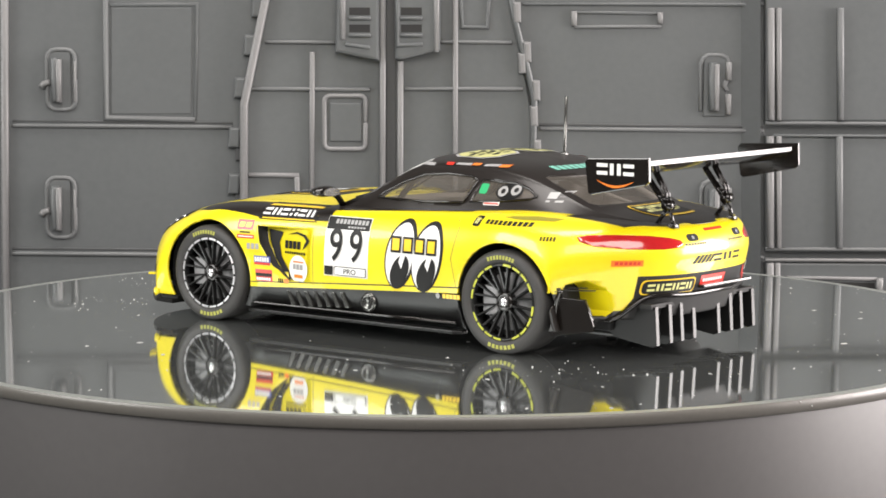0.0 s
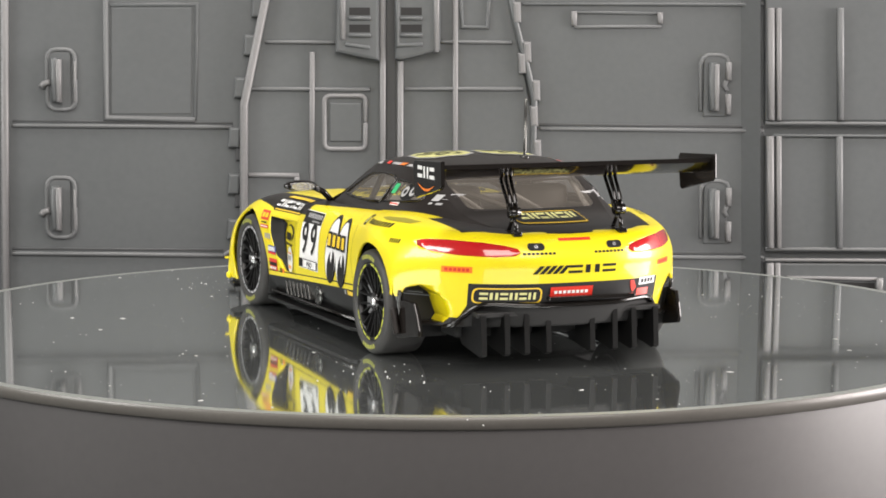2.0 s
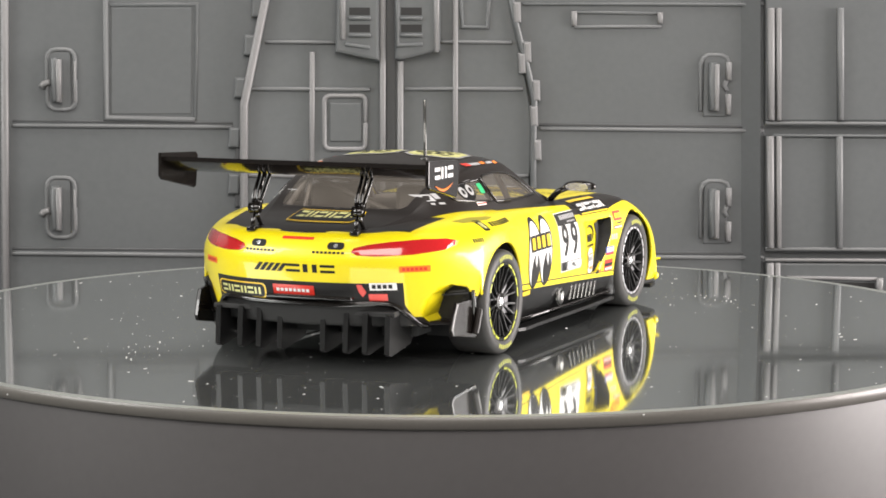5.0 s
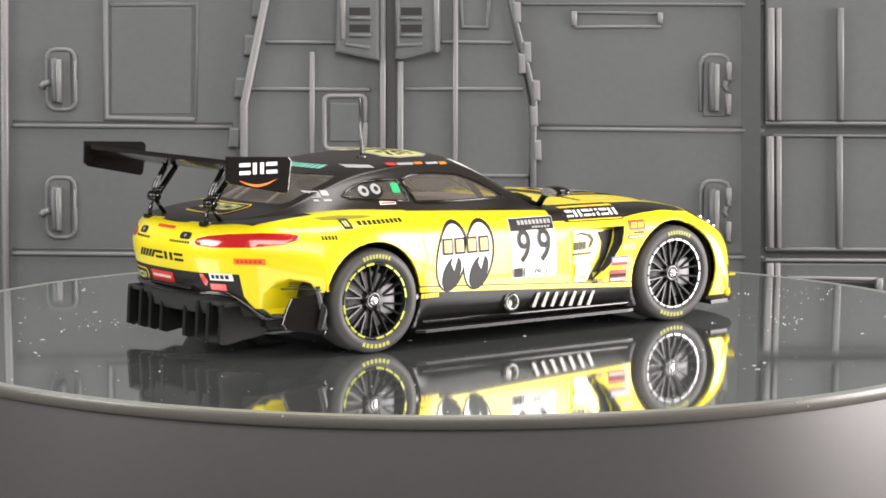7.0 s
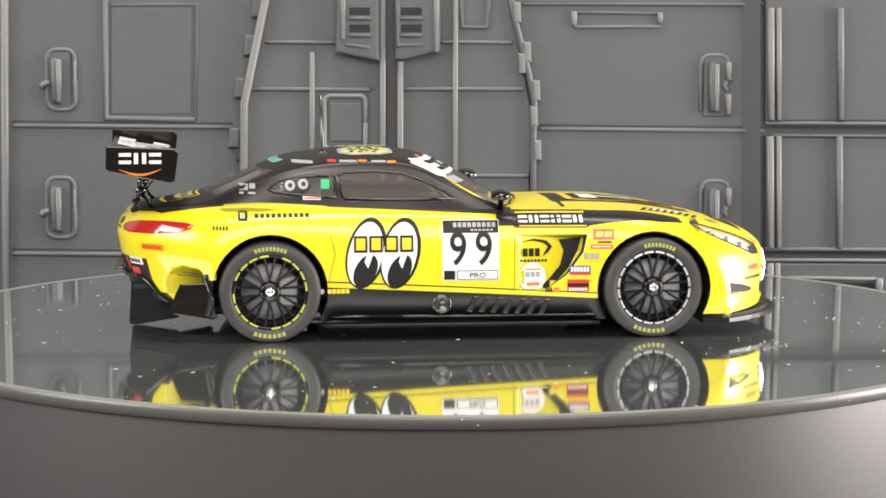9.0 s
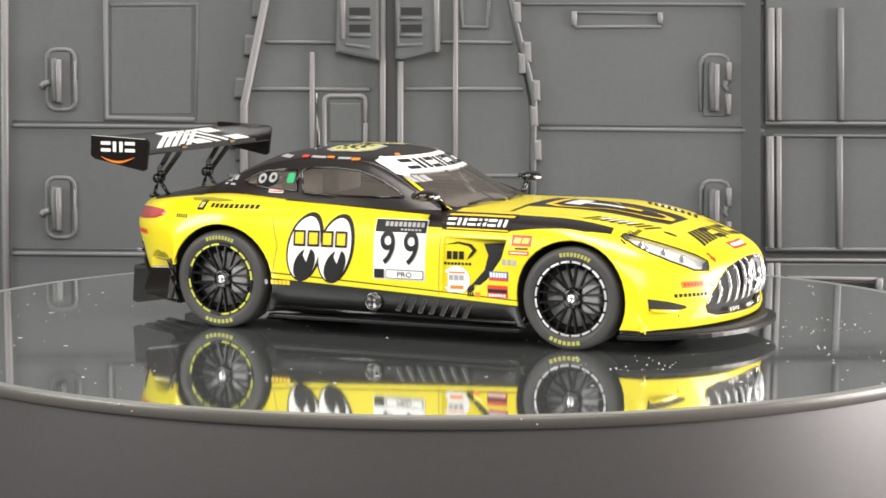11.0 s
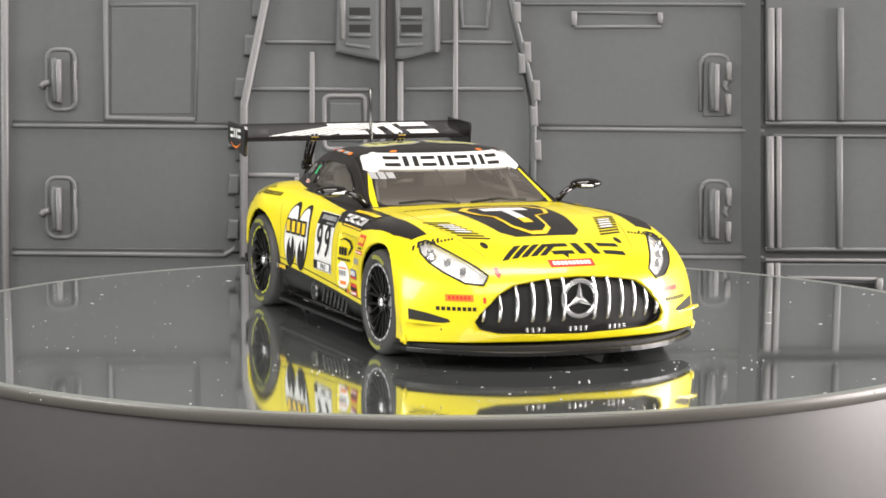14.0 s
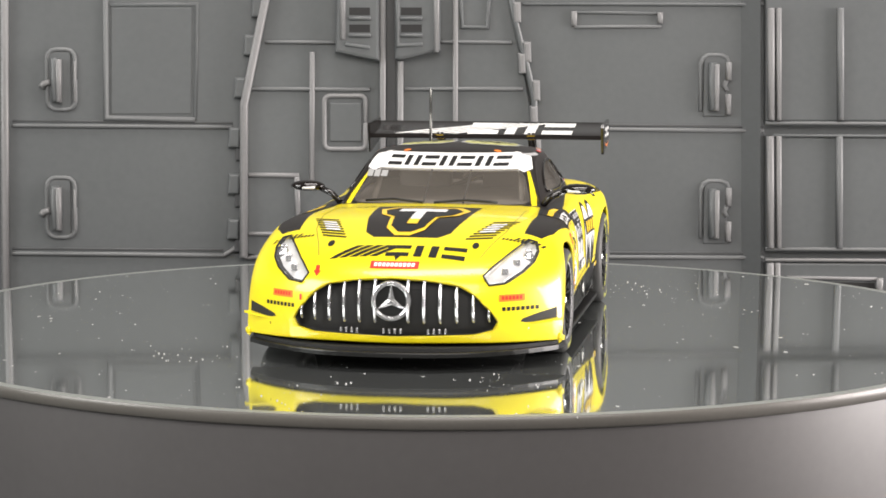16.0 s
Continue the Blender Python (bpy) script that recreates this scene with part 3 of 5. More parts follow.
GRILLE = [((a[0] - b[0]) / 2, (a[1] + b[1]) / 2) for a, b in zip(GRILLE, [GRILLE[(10 - i) % 16] for i in range(16)])]
pieces["grille"] = lift(body, carve(body, GRILLE, "x", lambda c: c.x > 3.0), lambda co, n: co - Vector((0.075, 0, 0)))
HEAD = [(-0.861, 0.705), (-0.838, 0.758), (-0.783, 0.773), (-0.701, 0.713), (-0.606, 0.637), (-0.559, 0.590), (-0.599, 0.533), (-0.695, 0.541), (-0.793, 0.601), (-0.846, 0.654)]
TAIL = [(0.372, 0.742), (0.385, 0.766), (0.46, 0.786), (0.58, 0.803), (0.74, 0.813), (0.84, 0.809), (0.882, 0.796), (0.888, 0.766), (0.85, 0.740), (0.72, 0.722), (0.52, 0.715), (0.41, 0.722)]
VENT = [(1.698, 0.709), (2.166, 0.716), (2.136, 0.591), (2.031, 0.445), (1.895, 0.337), (1.699, 0.340)]
PORT = [(0.948, 0.490), (0.88, 0.520), (0.785, 0.455), (0.735, 0.315), (0.76, 0.280), (0.93, 0.275), (0.955, 0.33), (0.957, 0.44)]
for side, name in ((-1, "right"), (1, "left")):
    head = HEAD if side < 0 else flip(HEAD)
    tail = TAIL if side > 0 else flip(TAIL)
    port = PORT if side > 0 else flip(PORT)
    front = lambda c: c.y * side > 0.3 and c.x > 2.6
    back = lambda c: c.y * side > 0.2 and c.x < -0.30
    pieces["head" + name] = lift(body, carve(body, head, "x", front))
    pieces["tail" + name] = lift(body, carve(body, tail, "x", back))
    pieces["port" + name] = lift(body, carve(body, port, "x", lambda c: c.y * side > 0.4 and c.x < -0.30), lambda co, n: Vector((max(co.x, -0.45), co.y, co.z)))
    x0, x1 = VENT[0][0], VENT[1][0]

    def sink(co, n):
        k = max(0.0, min(1.0, (co.x - x0) / (x1 - x0)))
        return co - Vector((0, side * (0.004 + 0.105 * k ** 1.3), 0))

    pieces["vent" + name] = lift(body, carve(body, VENT, "y", lambda c: c.y * side > 0.7), sink)
    pieces["vent" + name].normal_update()
    VENT_SKIN["R" if side < 0 else "L"] = BVHTree.FromBMesh(pieces["vent" + name])

bmesh.ops.remove_doubles(body, verts=body.verts, dist=1e-5)
cpart("body", thick(body, 0.02), None, label="glossy yellow body with black sills and shoulders", mats=[YELLOW, SATIN, MATT, TAN, CARBON])


def backed(bm, normal_mat, name, label, out):
    """A sunken panel with walls that run back up to the skin around it."""
    rim = [e for e in bm.edges if len(e.link_faces) == 1]
    r = bmesh.ops.extrude_edge_only(bm, edges=rim)
    vs = [v for v in r["geom"] if isinstance(v, bmesh.types.BMVert)]
    for f in [f for f in r["geom"] if isinstance(f, bmesh.types.BMFace)]:
        f.material_index = 1
    for v in vs:
        v.co += out(v.co)
    return cpart(name, bm, None, label=label, mats=normal_mat)


grille = backed(pieces["grille"], [MATT, BLACK], "grille", "black radiator grille with bright upright slats", lambda co: Vector((0.078, 0, 0)))
for side, name in ((-1, "right"), (1, "left")):
    hollow = pieces["port" + name]
    edges = [e for e in hollow.edges if len(e.link_faces) == 1]
    made = bmesh.ops.extrude_edge_only(hollow, edges=edges)["geom"]
    for v in [v for v in made if isinstance(v, bmesh.types.BMVert)]:
        v.co.x = BODY_SKIN.ray_cast(Vector((-4, v.co.y * 0.998, v.co.z)), Vector((1, 0, 0)))[0].x
    for f in [f for f in made if isinstance(f, bmesh.types.BMFace)]:
        f.material_index = 2 if abs(f.calc_center_median().y) < 0.90 and f.calc_center_median().z > 0.282 else 1
    cpart("rear_duct", hollow, None, label="hollow rear corner with a yellow inner wall", mats=[MATT, BLACK, YELLOW], smooth=False)
    bm = bmesh.new()
    prism(bm, [(-0.400, 0.412), (-0.60, 0.402), (-0.635, 0.33), (-0.670, 0.235), (-0.645, 0.195), (-0.37, 0.150), (-0.36, 0.17), (-0.395, 0.30)], 0.940, 0.966,
          lambda a, b, d: (a, side * (d + 0.14 * (a + 0.40)), b), bevel=0.008)
    cpart("rear_side_panel", bm, BLACK, label="glossy black panel behind the rear wheel", smooth=False)
    k = lambda co: side * (0.004 + 0.105 * max(0.0, min(1.0, (co.x - x0) / (x1 - x0))) ** 1.3)
    backed(pieces["vent" + name], [YELLOW, MATT], "side_vent", "sunken scoop behind the front wheel", lambda co: Vector((0, k(co), 0)))
    lamp = pieces["head" + name].copy()
    for v in lamp.verts:
        v.co.x -= 0.05
        v.co.y -= side * 0.02
    bowl = backed(lamp, [LAMP_INNER, BLACK], "headlight", "faceted silver headlight under a clear cover", lambda co: Vector((0.05, side * 0.02, 0)))
    cpart("lens", pieces["head" + name], LENS, bowl).visible_shadow = False
    bm = bmesh.new()
    for a, b, c, r in ((3.06, 0.80, 0.66, 0.045), (3.15, 0.70, 0.615, 0.05)):
        v = bmesh.ops.create_uvsphere(bm, u_segments=16, v_segments=10, radius=r)["verts"]
        bmesh.ops.transform(bm, verts=v, matrix=Matrix.Translation((a, side * b, c)))
    cpart("reflector", bm, CHROME, bowl)
    edge = []
    for k in range(len(HEAD)):
        (a0, b0), (a1, b1) = HEAD[k], HEAD[(k + 1) % len(HEAD)]
        for q in (0.0, 0.5):
            hit = BODY_SKIN.ray_cast(Vector((7, -side * (a0 + (a1 - a0) * q), b0 + (b1 - b0) * q)), Vector((-1, 0, 0)))[0]
            edge.append(hit + Vector((0.002, 0, 0)))
    bm = bmesh.new()
    tube(bm, edge + edge[:2], 0.0065, 6)
    cpart("lamp_rim", bm, INK, bowl, "black rim of the headlight")
    bm = bmesh.new()
    for u, v in ((0.80, 0.70), (0.74, 0.655), (0.68, 0.61)):
        hit = BODY_SKIN.ray_cast(Vector((7, side * u, v)), Vector((-1, 0, 0)))[0]
        block(bm, tuple(hit + Vector((-0.055, -0.022, -0.024))), tuple(hit + Vector((-0.02, 0.022, 0.024))), 0.008)
    cpart("lamp_block", bm, CHROME, bowl, smooth=False)
    bm = bmesh.new()
    brow = [edge[(i + 2) % len(edge)] + Vector((-0.018, -side * 0.02, -0.022)) for i in range(2, 9)]
    tube(bm, brow, 0.012, 6)
    cpart("light_guide", bm, WHITE, bowl, "white strip along the headlight's upper edge")
    cpart("tail_light", thick(pieces["tail" + name], 0.012), LAMP_RED, label="long red translucent tail light")

# -- grille slats and the round badge
for y in (-0.60, -0.505, -0.405, -0.305, -0.205, -0.105, 0.105, 0.205, 0.305, 0.405, 0.505, 0.60):
    a = abs(y) / 0.60
    z1 = 0.575 - 0.13 * a ** 3
    x = 3.575 - 0.43 * abs(y) ** 2.3
    bm = bmesh.new()
    pts = [(x - 0.035, z1), (x - 0.005, z1 - 0.05), (x + 0.012, (z1 + 0.28) / 2), (x, 0.32), (x - 0.02, 0.30)]
    for p, q in zip(pts, pts[1:]):
        block_pts = []
        for dx, dy in ((0, -0.0115), (0.022, -0.006), (0.022, 0.006), (0, 0.0115)):
            block_pts.append(((p[0] + dx, y + dy, p[1]), (q[0] + dx, y + dy, q[1])))
        lo = [bm.verts.new(b[0]) for b in block_pts]
        hi = [bm.verts.new(b[1]) for b in block_pts]
        for n in range(4):
            bm.faces.new((lo[n], lo[(n + 1) % 4], hi[(n + 1) % 4], hi[n]))
    bmesh.ops.remove_doubles(bm, verts=bm.verts, dist=1e-5)
    bmesh.ops.recalc_face_normals(bm, faces=bm.faces)
    cpart("slat", bm, CHROME, grille)
bm = bmesh.new()
lathe(bm, [(0.112 + 0.016 * math.cos(a), 0.016 * math.sin(a)) for a in [2 * math.pi * i / 10 for i in range(10)]], 40, "z", closed=True)
for i in range(3):
    a = math.radians(90 + 120 * i)
    d, n = Vector((math.cos(a), math.sin(a), 0)), Vector((-math.sin(a), math.cos(a), 0))
    vs = [bm.verts.new(p) for p in (d * 0.11, n * 0.022 + d * 0.012, -n * 0.022 + d * 0.012, Vector((0, 0, 0.02)))]
    for t in ((0, 1, 3), (0, 3, 2), (1, 2, 3)):
        bm.faces.new([vs[q] for q in t])
bmesh.ops.recalc_face_normals(bm, faces=bm.faces)
bm.transform(Matrix.Translation((3.585, 0, 0.440)) @ pose(0, 0, 0, 90, 0, 90))
cpart("badge", bm, CHROME, grille, "round bright badge", smooth=False)
bm = bmesh.new()
lathe(bm, [(0.0001, 0), (0.10, 0)], 32)
bm.transform(Matrix.Translation((3.572, 0, 0.440)) @ pose(0, 0, 0, 90, 0, 90))
cpart("badge_disc", bm, INK, grille)
for z in (0.46, 0.42, 0.38, 0.34, 0.50):
    bm = bmesh.new()
    for k in range(24):
        y0, y1 = -0.6 + k * 0.05, -0.6 + (k + 1) * 0.05
        xa, xb = 3.505 - 0.43 * abs(y0) ** 2.3, 3.505 - 0.43 * abs(y1) ** 2.3
        vs = [bm.verts.new(p) for p in ((xa, y0, z - 0.006), (xb, y1, z - 0.006), (xb + 0.008, y1, z + 0.006), (xa + 0.008, y0, z + 0.006))]
        bm.faces.new(vs)
    cpart("mesh_bar", bm, CARBON, grille)

for y0 in (-0.34, -0.06, 0.22):
    bm = bmesh.new()
    for k in range(4):
        y = y0 + k * 0.036
        x = 3.565 - 0.43 * abs(y) ** 2.3
        block(bm, (x - 0.02, y, 0.232), (x, y + 0.014, 0.262), 0.002)
    cpart("grille_tab", bm, CHROME, grille, smooth=False)

# -- cabin openings
WS = [(-0.50, 1.105), (0.50, 1.105), (0.56, 1.05), (0.63, 0.905), (0.60, 0.885), (0.35, 0.882), (-0.35, 0.882), (-0.60, 0.885), (-0.63, 0.905), (-0.56, 1.05)]
windscreen = lift(cabin, carve(cabin, WS, "x", lambda c: c.x > 1.05 and abs(c.y) < 0.72))
RW = [(-0.46, 1.13), (0.46, 1.13), (0.475, 1.10), (0.45, 0.975), (0.42, 0.962), (-0.42, 0.962), (-0.45, 0.975), (-0.475, 1.10)]
rear_glass = lift(cabin, carve(cabin, RW, "x", lambda c: c.x < 0.1))
DOOR_WIN = [(0.467, 1.099), (0.530, 1.124), (0.726, 1.133), (0.929, 1.116), (1.083, 1.062), (1.227, 0.991), (1.286, 0.946), (0.872, 0.943), (0.522, 0.954)]
QUART = [(0.001, 1.011), (0.064, 1.055), (0.181, 1.091), (0.425, 1.105), (0.469, 0.961), (0.253, 0.974), (0.042, 0.994)]
side_glass = []
for side in (1, -1):
    keep = lambda c: c.y * side > 0.5
    side_glass.append(("side_window", lift(cabin, carve(cabin, DOOR_WIN, "y", keep))))
    side_glass.append(("quarter_window", lift(cabin, carve(cabin, QUART, "y", keep))))
# white sun strip and yellow pillars are painted on the shell
STRIP = [(-0.54, 1.205), (0.54, 1.205), (0.575, 1.165), (0.60, 1.100), (0.545, 1.080), (0.50, 1.100), (-0.50, 1.100), (-0.545, 1.080), (-0.60, 1.100), (-0.575, 1.165)]
paint(cabin, STRIP, "x", lambda c: c.x > 1.0, 1)
for side in (1, -1):
    pillar = [(0.565, 1.085), (0.585, 1.08), (0.70, 0.86), (0.65, 0.86), (0.60, 1.0)]
    paint(cabin, pillar if side > 0 else flip(pillar), "x", lambda c: c.x > 1.12 and 0.70 > c.y * side, 2)
bmesh.ops.remove_doubles(cabin, verts=cabin.verts, dist=1e-5)
cpart("cabin_shell", thick(cabin, 0.025), None, label="satin black roof and pillars", mats=[SATIN, WHITE, YELLOW])
cpart("windscreen", windscreen, WINDOW, label="smoky clear windscreen").visible_shadow = False
cpart("rear_window", rear_glass, WINDOW, label="smoky clear rear window").visible_shadow = False
for name, bm in side_glass:
    cpart(name, bm, WINDOW, label="smoky clear side glass").visible_shadow = False

for side in (1, -1):
    for outline in (DOOR_WIN, QUART):
        loop = []
        for k in range(len(outline)):
            (a0, b0), (a1, b1) = outline[k], outline[(k + 1) % len(outline)]
            for q in (0.0, 0.5):
                hit = CABIN_SKIN.ray_cast(Vector((a0 + (a1 - a0) * q, side * 3, b0 + (b1 - b0) * q)), Vector((0, -side, 0)))[0]
                loop.append(hit + Vector((0, side * 0.002, 0)))
        bm = bmesh.new()
        tube(bm, loop + loop[:2], 0.009, 6)
        cpart("window_trim", bm, BLACK, label="glossy black window surround")

# -- cabin inside
bm = bmesh.new()
block(bm, (-0.75, -0.62, 0.62), (1.62, 0.62, 0.66), 0.01)
cpart("cabin_floor", bm, TAN)
bm = bmesh.new()
block(bm, (1.22, -0.66, 0.66), (1.66, 0.66, 0.862), 0.04)
cpart("dashboard", bm, TAN)
for y in (0.32, -0.32):
    bm = bmesh.new()
    block(bm, (0.32, y - 0.20, 0.64), (0.80, y + 0.20, 0.76), 0.04)
    block(bm, (0.22, y - 0.20, 0.70), (0.38, y + 0.20, 1.06), 0.05)
    cpart("seat", bm, TAN)


bm = bmesh.new()
for y in (0.5, -0.5):
    tube(bm, [(1.35, y * 1.1, 0.80), (1.08, y, 1.12), (0.7, y, 1.18), (0.2, y, 1.13), (-0.35, y * 0.85, 0.90)], 0.022)
tube(bm, [(0.2, 0.5, 1.12), (0.15, -0.5, 0.75)], 0.02)
tube(bm, [(0.2, 0.5, 1.13), (0.2, -0.5, 1.13)], 0.02)
tube(bm, [(-0.30, 0.30, 0.92), (0.2, 0.48, 1.12)], 0.014)
tube(bm, [(-0.30, -0.12, 0.92), (0.2, 0.12, 1.12)], 0.014)
cpart("roll_cage", bm, TAN)
for y in (0.175, -0.105):
    bm = bmesh.new()
    tube(bm, [CABIN_SKIN.ray_cast(Vector((7, y, z)), Vector((-1, 0, 0)))[0] + Vector((-0.012, 0, -0.006)) for z in (0.90, 0.95, 1.0, 1.05, 1.10)], 0.0075, 6)
    cpart("windscreen_bar", bm, INK, label="thin dark rod behind the windscreen")
for y0, y1 in ((-0.52, -0.10), (-0.02, 0.42)):
    bm = bmesh.new()
    x = lambda y: 1.80 - 0.18 * (abs(y) / 0.69) ** 2.2
    tube(bm, [(x(y0) - 0.01, y0, 0.90), (x((y0 + y1) / 2) - 0.03, (y0 + y1) / 2, 0.918), (x(y1) - 0.01, y1, 0.90)], 0.009)
    cpart("wiper", bm, INK)

# -- floor pan, splitter, skirts, diffuser
bm = bmesh.new()
block(bm, (-0.62, -0.66, 0.17), (3.35, 0.66, 0.30), 0.03)
block(bm, (0.42, -0.85, 0.125), (2.22, 0.85, 0.30), 0.01)
cpart("underbody", bm, MATT)


def nose_line(grow, n=25):
    out = []
    for i in range(n):
        y = -1 + 2 * i / (n - 1)
        out.append((3.60 + grow - (0.50 + grow * 0.3) * abs(y) ** 2.6, y * (0.995 + grow * 0.15)))
    return out


bm = bmesh.new()
prism(bm, nose_line(0.085) + [(2.97, 1.035), (2.97, -1.035)], 0.098, 0.128, lambda a, b, d: (a, b, d), bevel=0.008)
cpart("splitter", bm, CARBON, label="thin black front splitter", smooth=False)
bm = bmesh.new()
prism(bm, nose_line(0.02) + [(2.98, 0.97), (2.98, -0.97)], 0.128, 0.150, lambda a, b, d: (a, b, d))
cpart("splitter_riser", bm, MATT, smooth=False)
for side in (1, -1):
    bm = bmesh.new()
    prism(bm, [(0.36, side * 0.90), (2.24, side * 0.90), (2.26, side * 0.985), (2.20, side * 1.0), (0.42, side * 1.0), (0.36, side * 0.97)], 0.098, 0.120, lambda a, b, d: (a, b, d), bevel=0.006)
    cpart("side_skirt", bm, CARBON, label="flat black side skirt blade", smooth=False)
    bm = bmesh.new()
    for i in range(7):
        x = 1.36 + i * 0.082
        z = 0.245 - i * 0.004
        prism(bm, [(x - 0.02, z - 0.05), (x + 0.015, z - 0.055), (x + 0.065, z + 0.05), (x + 0.03, z + 0.05)], side * 0.895, side * 0.972, lambda a, b, d: (a, d, b), bevel=0.004)
    cpart("sill_louvre", bm, GUNMETAL, label="row of slanted dark metal louvres", smooth=False)
    bm = bmesh.new()
    lathe(bm, [(0.0001, 0.006), (0.035, 0.008), (0.04, 0.014), (0.062, 0.014), (0.068, 0)], 24, "y")
    bm.transform(Matrix.Translation((1.17, side * 0.962, 0.245)) @ Matrix.Diagonal((1, side, 1, 1)))
    bmesh.ops.recalc_face_normals(bm, faces=bm.faces)
    cpart("exhaust_outlet", bm, GUNMETAL)
    bm = bmesh.new()
    prism(bm, [(0.42, 0.36), (0.66, 0.33), (0.80, 0.30), (0.92, 0.31), (0.96, 0.25), (0.62, 0.16), (0.50, 0.14)], 0.880, 0.974, lambda a, b, d: (a, side * (d - 0.32 * (0.345 - b)), b), bevel=0.012)
    cpart("sill_blade", bm, CARBON, smooth=False)
    bm = bmesh.new()
    tube(bm, [(0.42, side * 0.955, 0.168), (1.2, side * 0.955, 0.162), (2.27, side * 0.962, 0.158), (2.29, side * 0.955, 0.20)], 0.011)
    cpart("sill_lip", bm, BLACK, label="glossy rolled edge under the sill")
    # winglets low on the front corners
    bm = bmesh.new()
    pts = []
    for i in range(9):
        y = 0.985 - 0.20 * i / 8
        hit = BODY_SKIN.ray_cast(Vector((7, side * y, 0.288)), Vector((-1, 0, 0)))[0]
        pts.append((hit.x - 0.01, y))
    outer = [(x + 0.045 * math.sin(math.pi * min(1, 0.30 + i / 9)) * (1 - 0.6 * i / 8), y + 0.050 * (1 - i / 8)) for i, (x, y) in enumerate(pts)]
    prism(bm, [(a, side * b) for a, b in pts + outer[::-1]], 0.0, 0.014, lambda a, b, d: (a, b, 0.272 + d + 0.10 * max(0.0, abs(b) - 0.80)))
    cpart("winglet", bm, YELLOW, label="small yellow corner winglet", smooth=False)
bm = bmesh.new()
prism(bm, [(-0.92, 0.64), (-0.92, -0.64), (-0.55, -0.60), (-0.55, 0.60)], 0.335, 0.365, lambda a, b, d: (a, b, d), bevel=0.008)
diffuser = cpart("diffuser", bm, MATT, label="black rear diffuser with upright fins", smooth=False)
bm = bmesh.new()
block(bm, (-0.72, -0.60, 0.19), (-0.52, 0.60, 0.335), 0.01)
cpart("diffuser_throat", bm, MATT, diffuser, smooth=False)
for y in (0.60, 0.44, 0.305, 0.155, -0.15, -0.31, -0.445, -0.60):
    bm = bmesh.new()
    prism(bm, [(-0.935, 0.35), (-0.60, 0.35), (-0.52, 0.24), (-0.62, 0.13), (-0.915, 0.085), (-0.95, 0.10)], y - 0.018, y + 0.018, lambda a, b, d: (a, d, b), bevel=0.004)
    cpart("fin", bm, CARBON, diffuser, smooth=False)
lip = []
for y, z in spline([(0.965, 0.46), (0.964, 0.36), (0.945, 0.275), (0.90, 0.258), (0.74, 0.258), (0.67, 0.330), (0.60, 0.398), (0.50, 0.415), (0.30, 0.405), (0.0, 0.405)], 4):
    hit = BODY_SKIN.ray_cast(Vector((-4, y, z)), Vector((1, 0, 0)))[0]
    lip.append(hit + Vector((-0.012, 0, 0)))
bm = bmesh.new()
tube(bm, lip + [Vector((p.x, -p.y, p.z)) for p in lip[-2::-1]], 0.018)
cpart("bumper_lip", bm, BLACK, label="glossy black rolled lip round the rear bumper")
bm = bmesh.new()
block(bm, (-1.045, -0.40, 0.440), (-0.99, 0.20, 0.462), 0.008)
cpart("bumper_ledge", bm, BLACK, smooth=False)
# -- rear wing
bm = bmesh.new()
chord = []
def wing_top(k):
    return 1.205 + 0.105 * k ** 1.7 + 0.030 * math.sin(math.pi * min(1, k * 1.1) ** 0.6)


for i in range(13):
    chord.append((-0.62 - 0.44 * i / 12, wing_top(i / 12)))
for i in range(12, -1, -1):
    k = i / 12
    chord.append((-0.62 - 0.44 * k, 1.196 + 0.085 * k ** 1.9 - 0.014 * math.sin(math.pi * k)))
prism(bm, chord, -0.925, 0.925, lambda a, b, d: (a, d, b))
wing = cpart("wing", bm, BLACK, label="broad black rear wing", smooth=False)
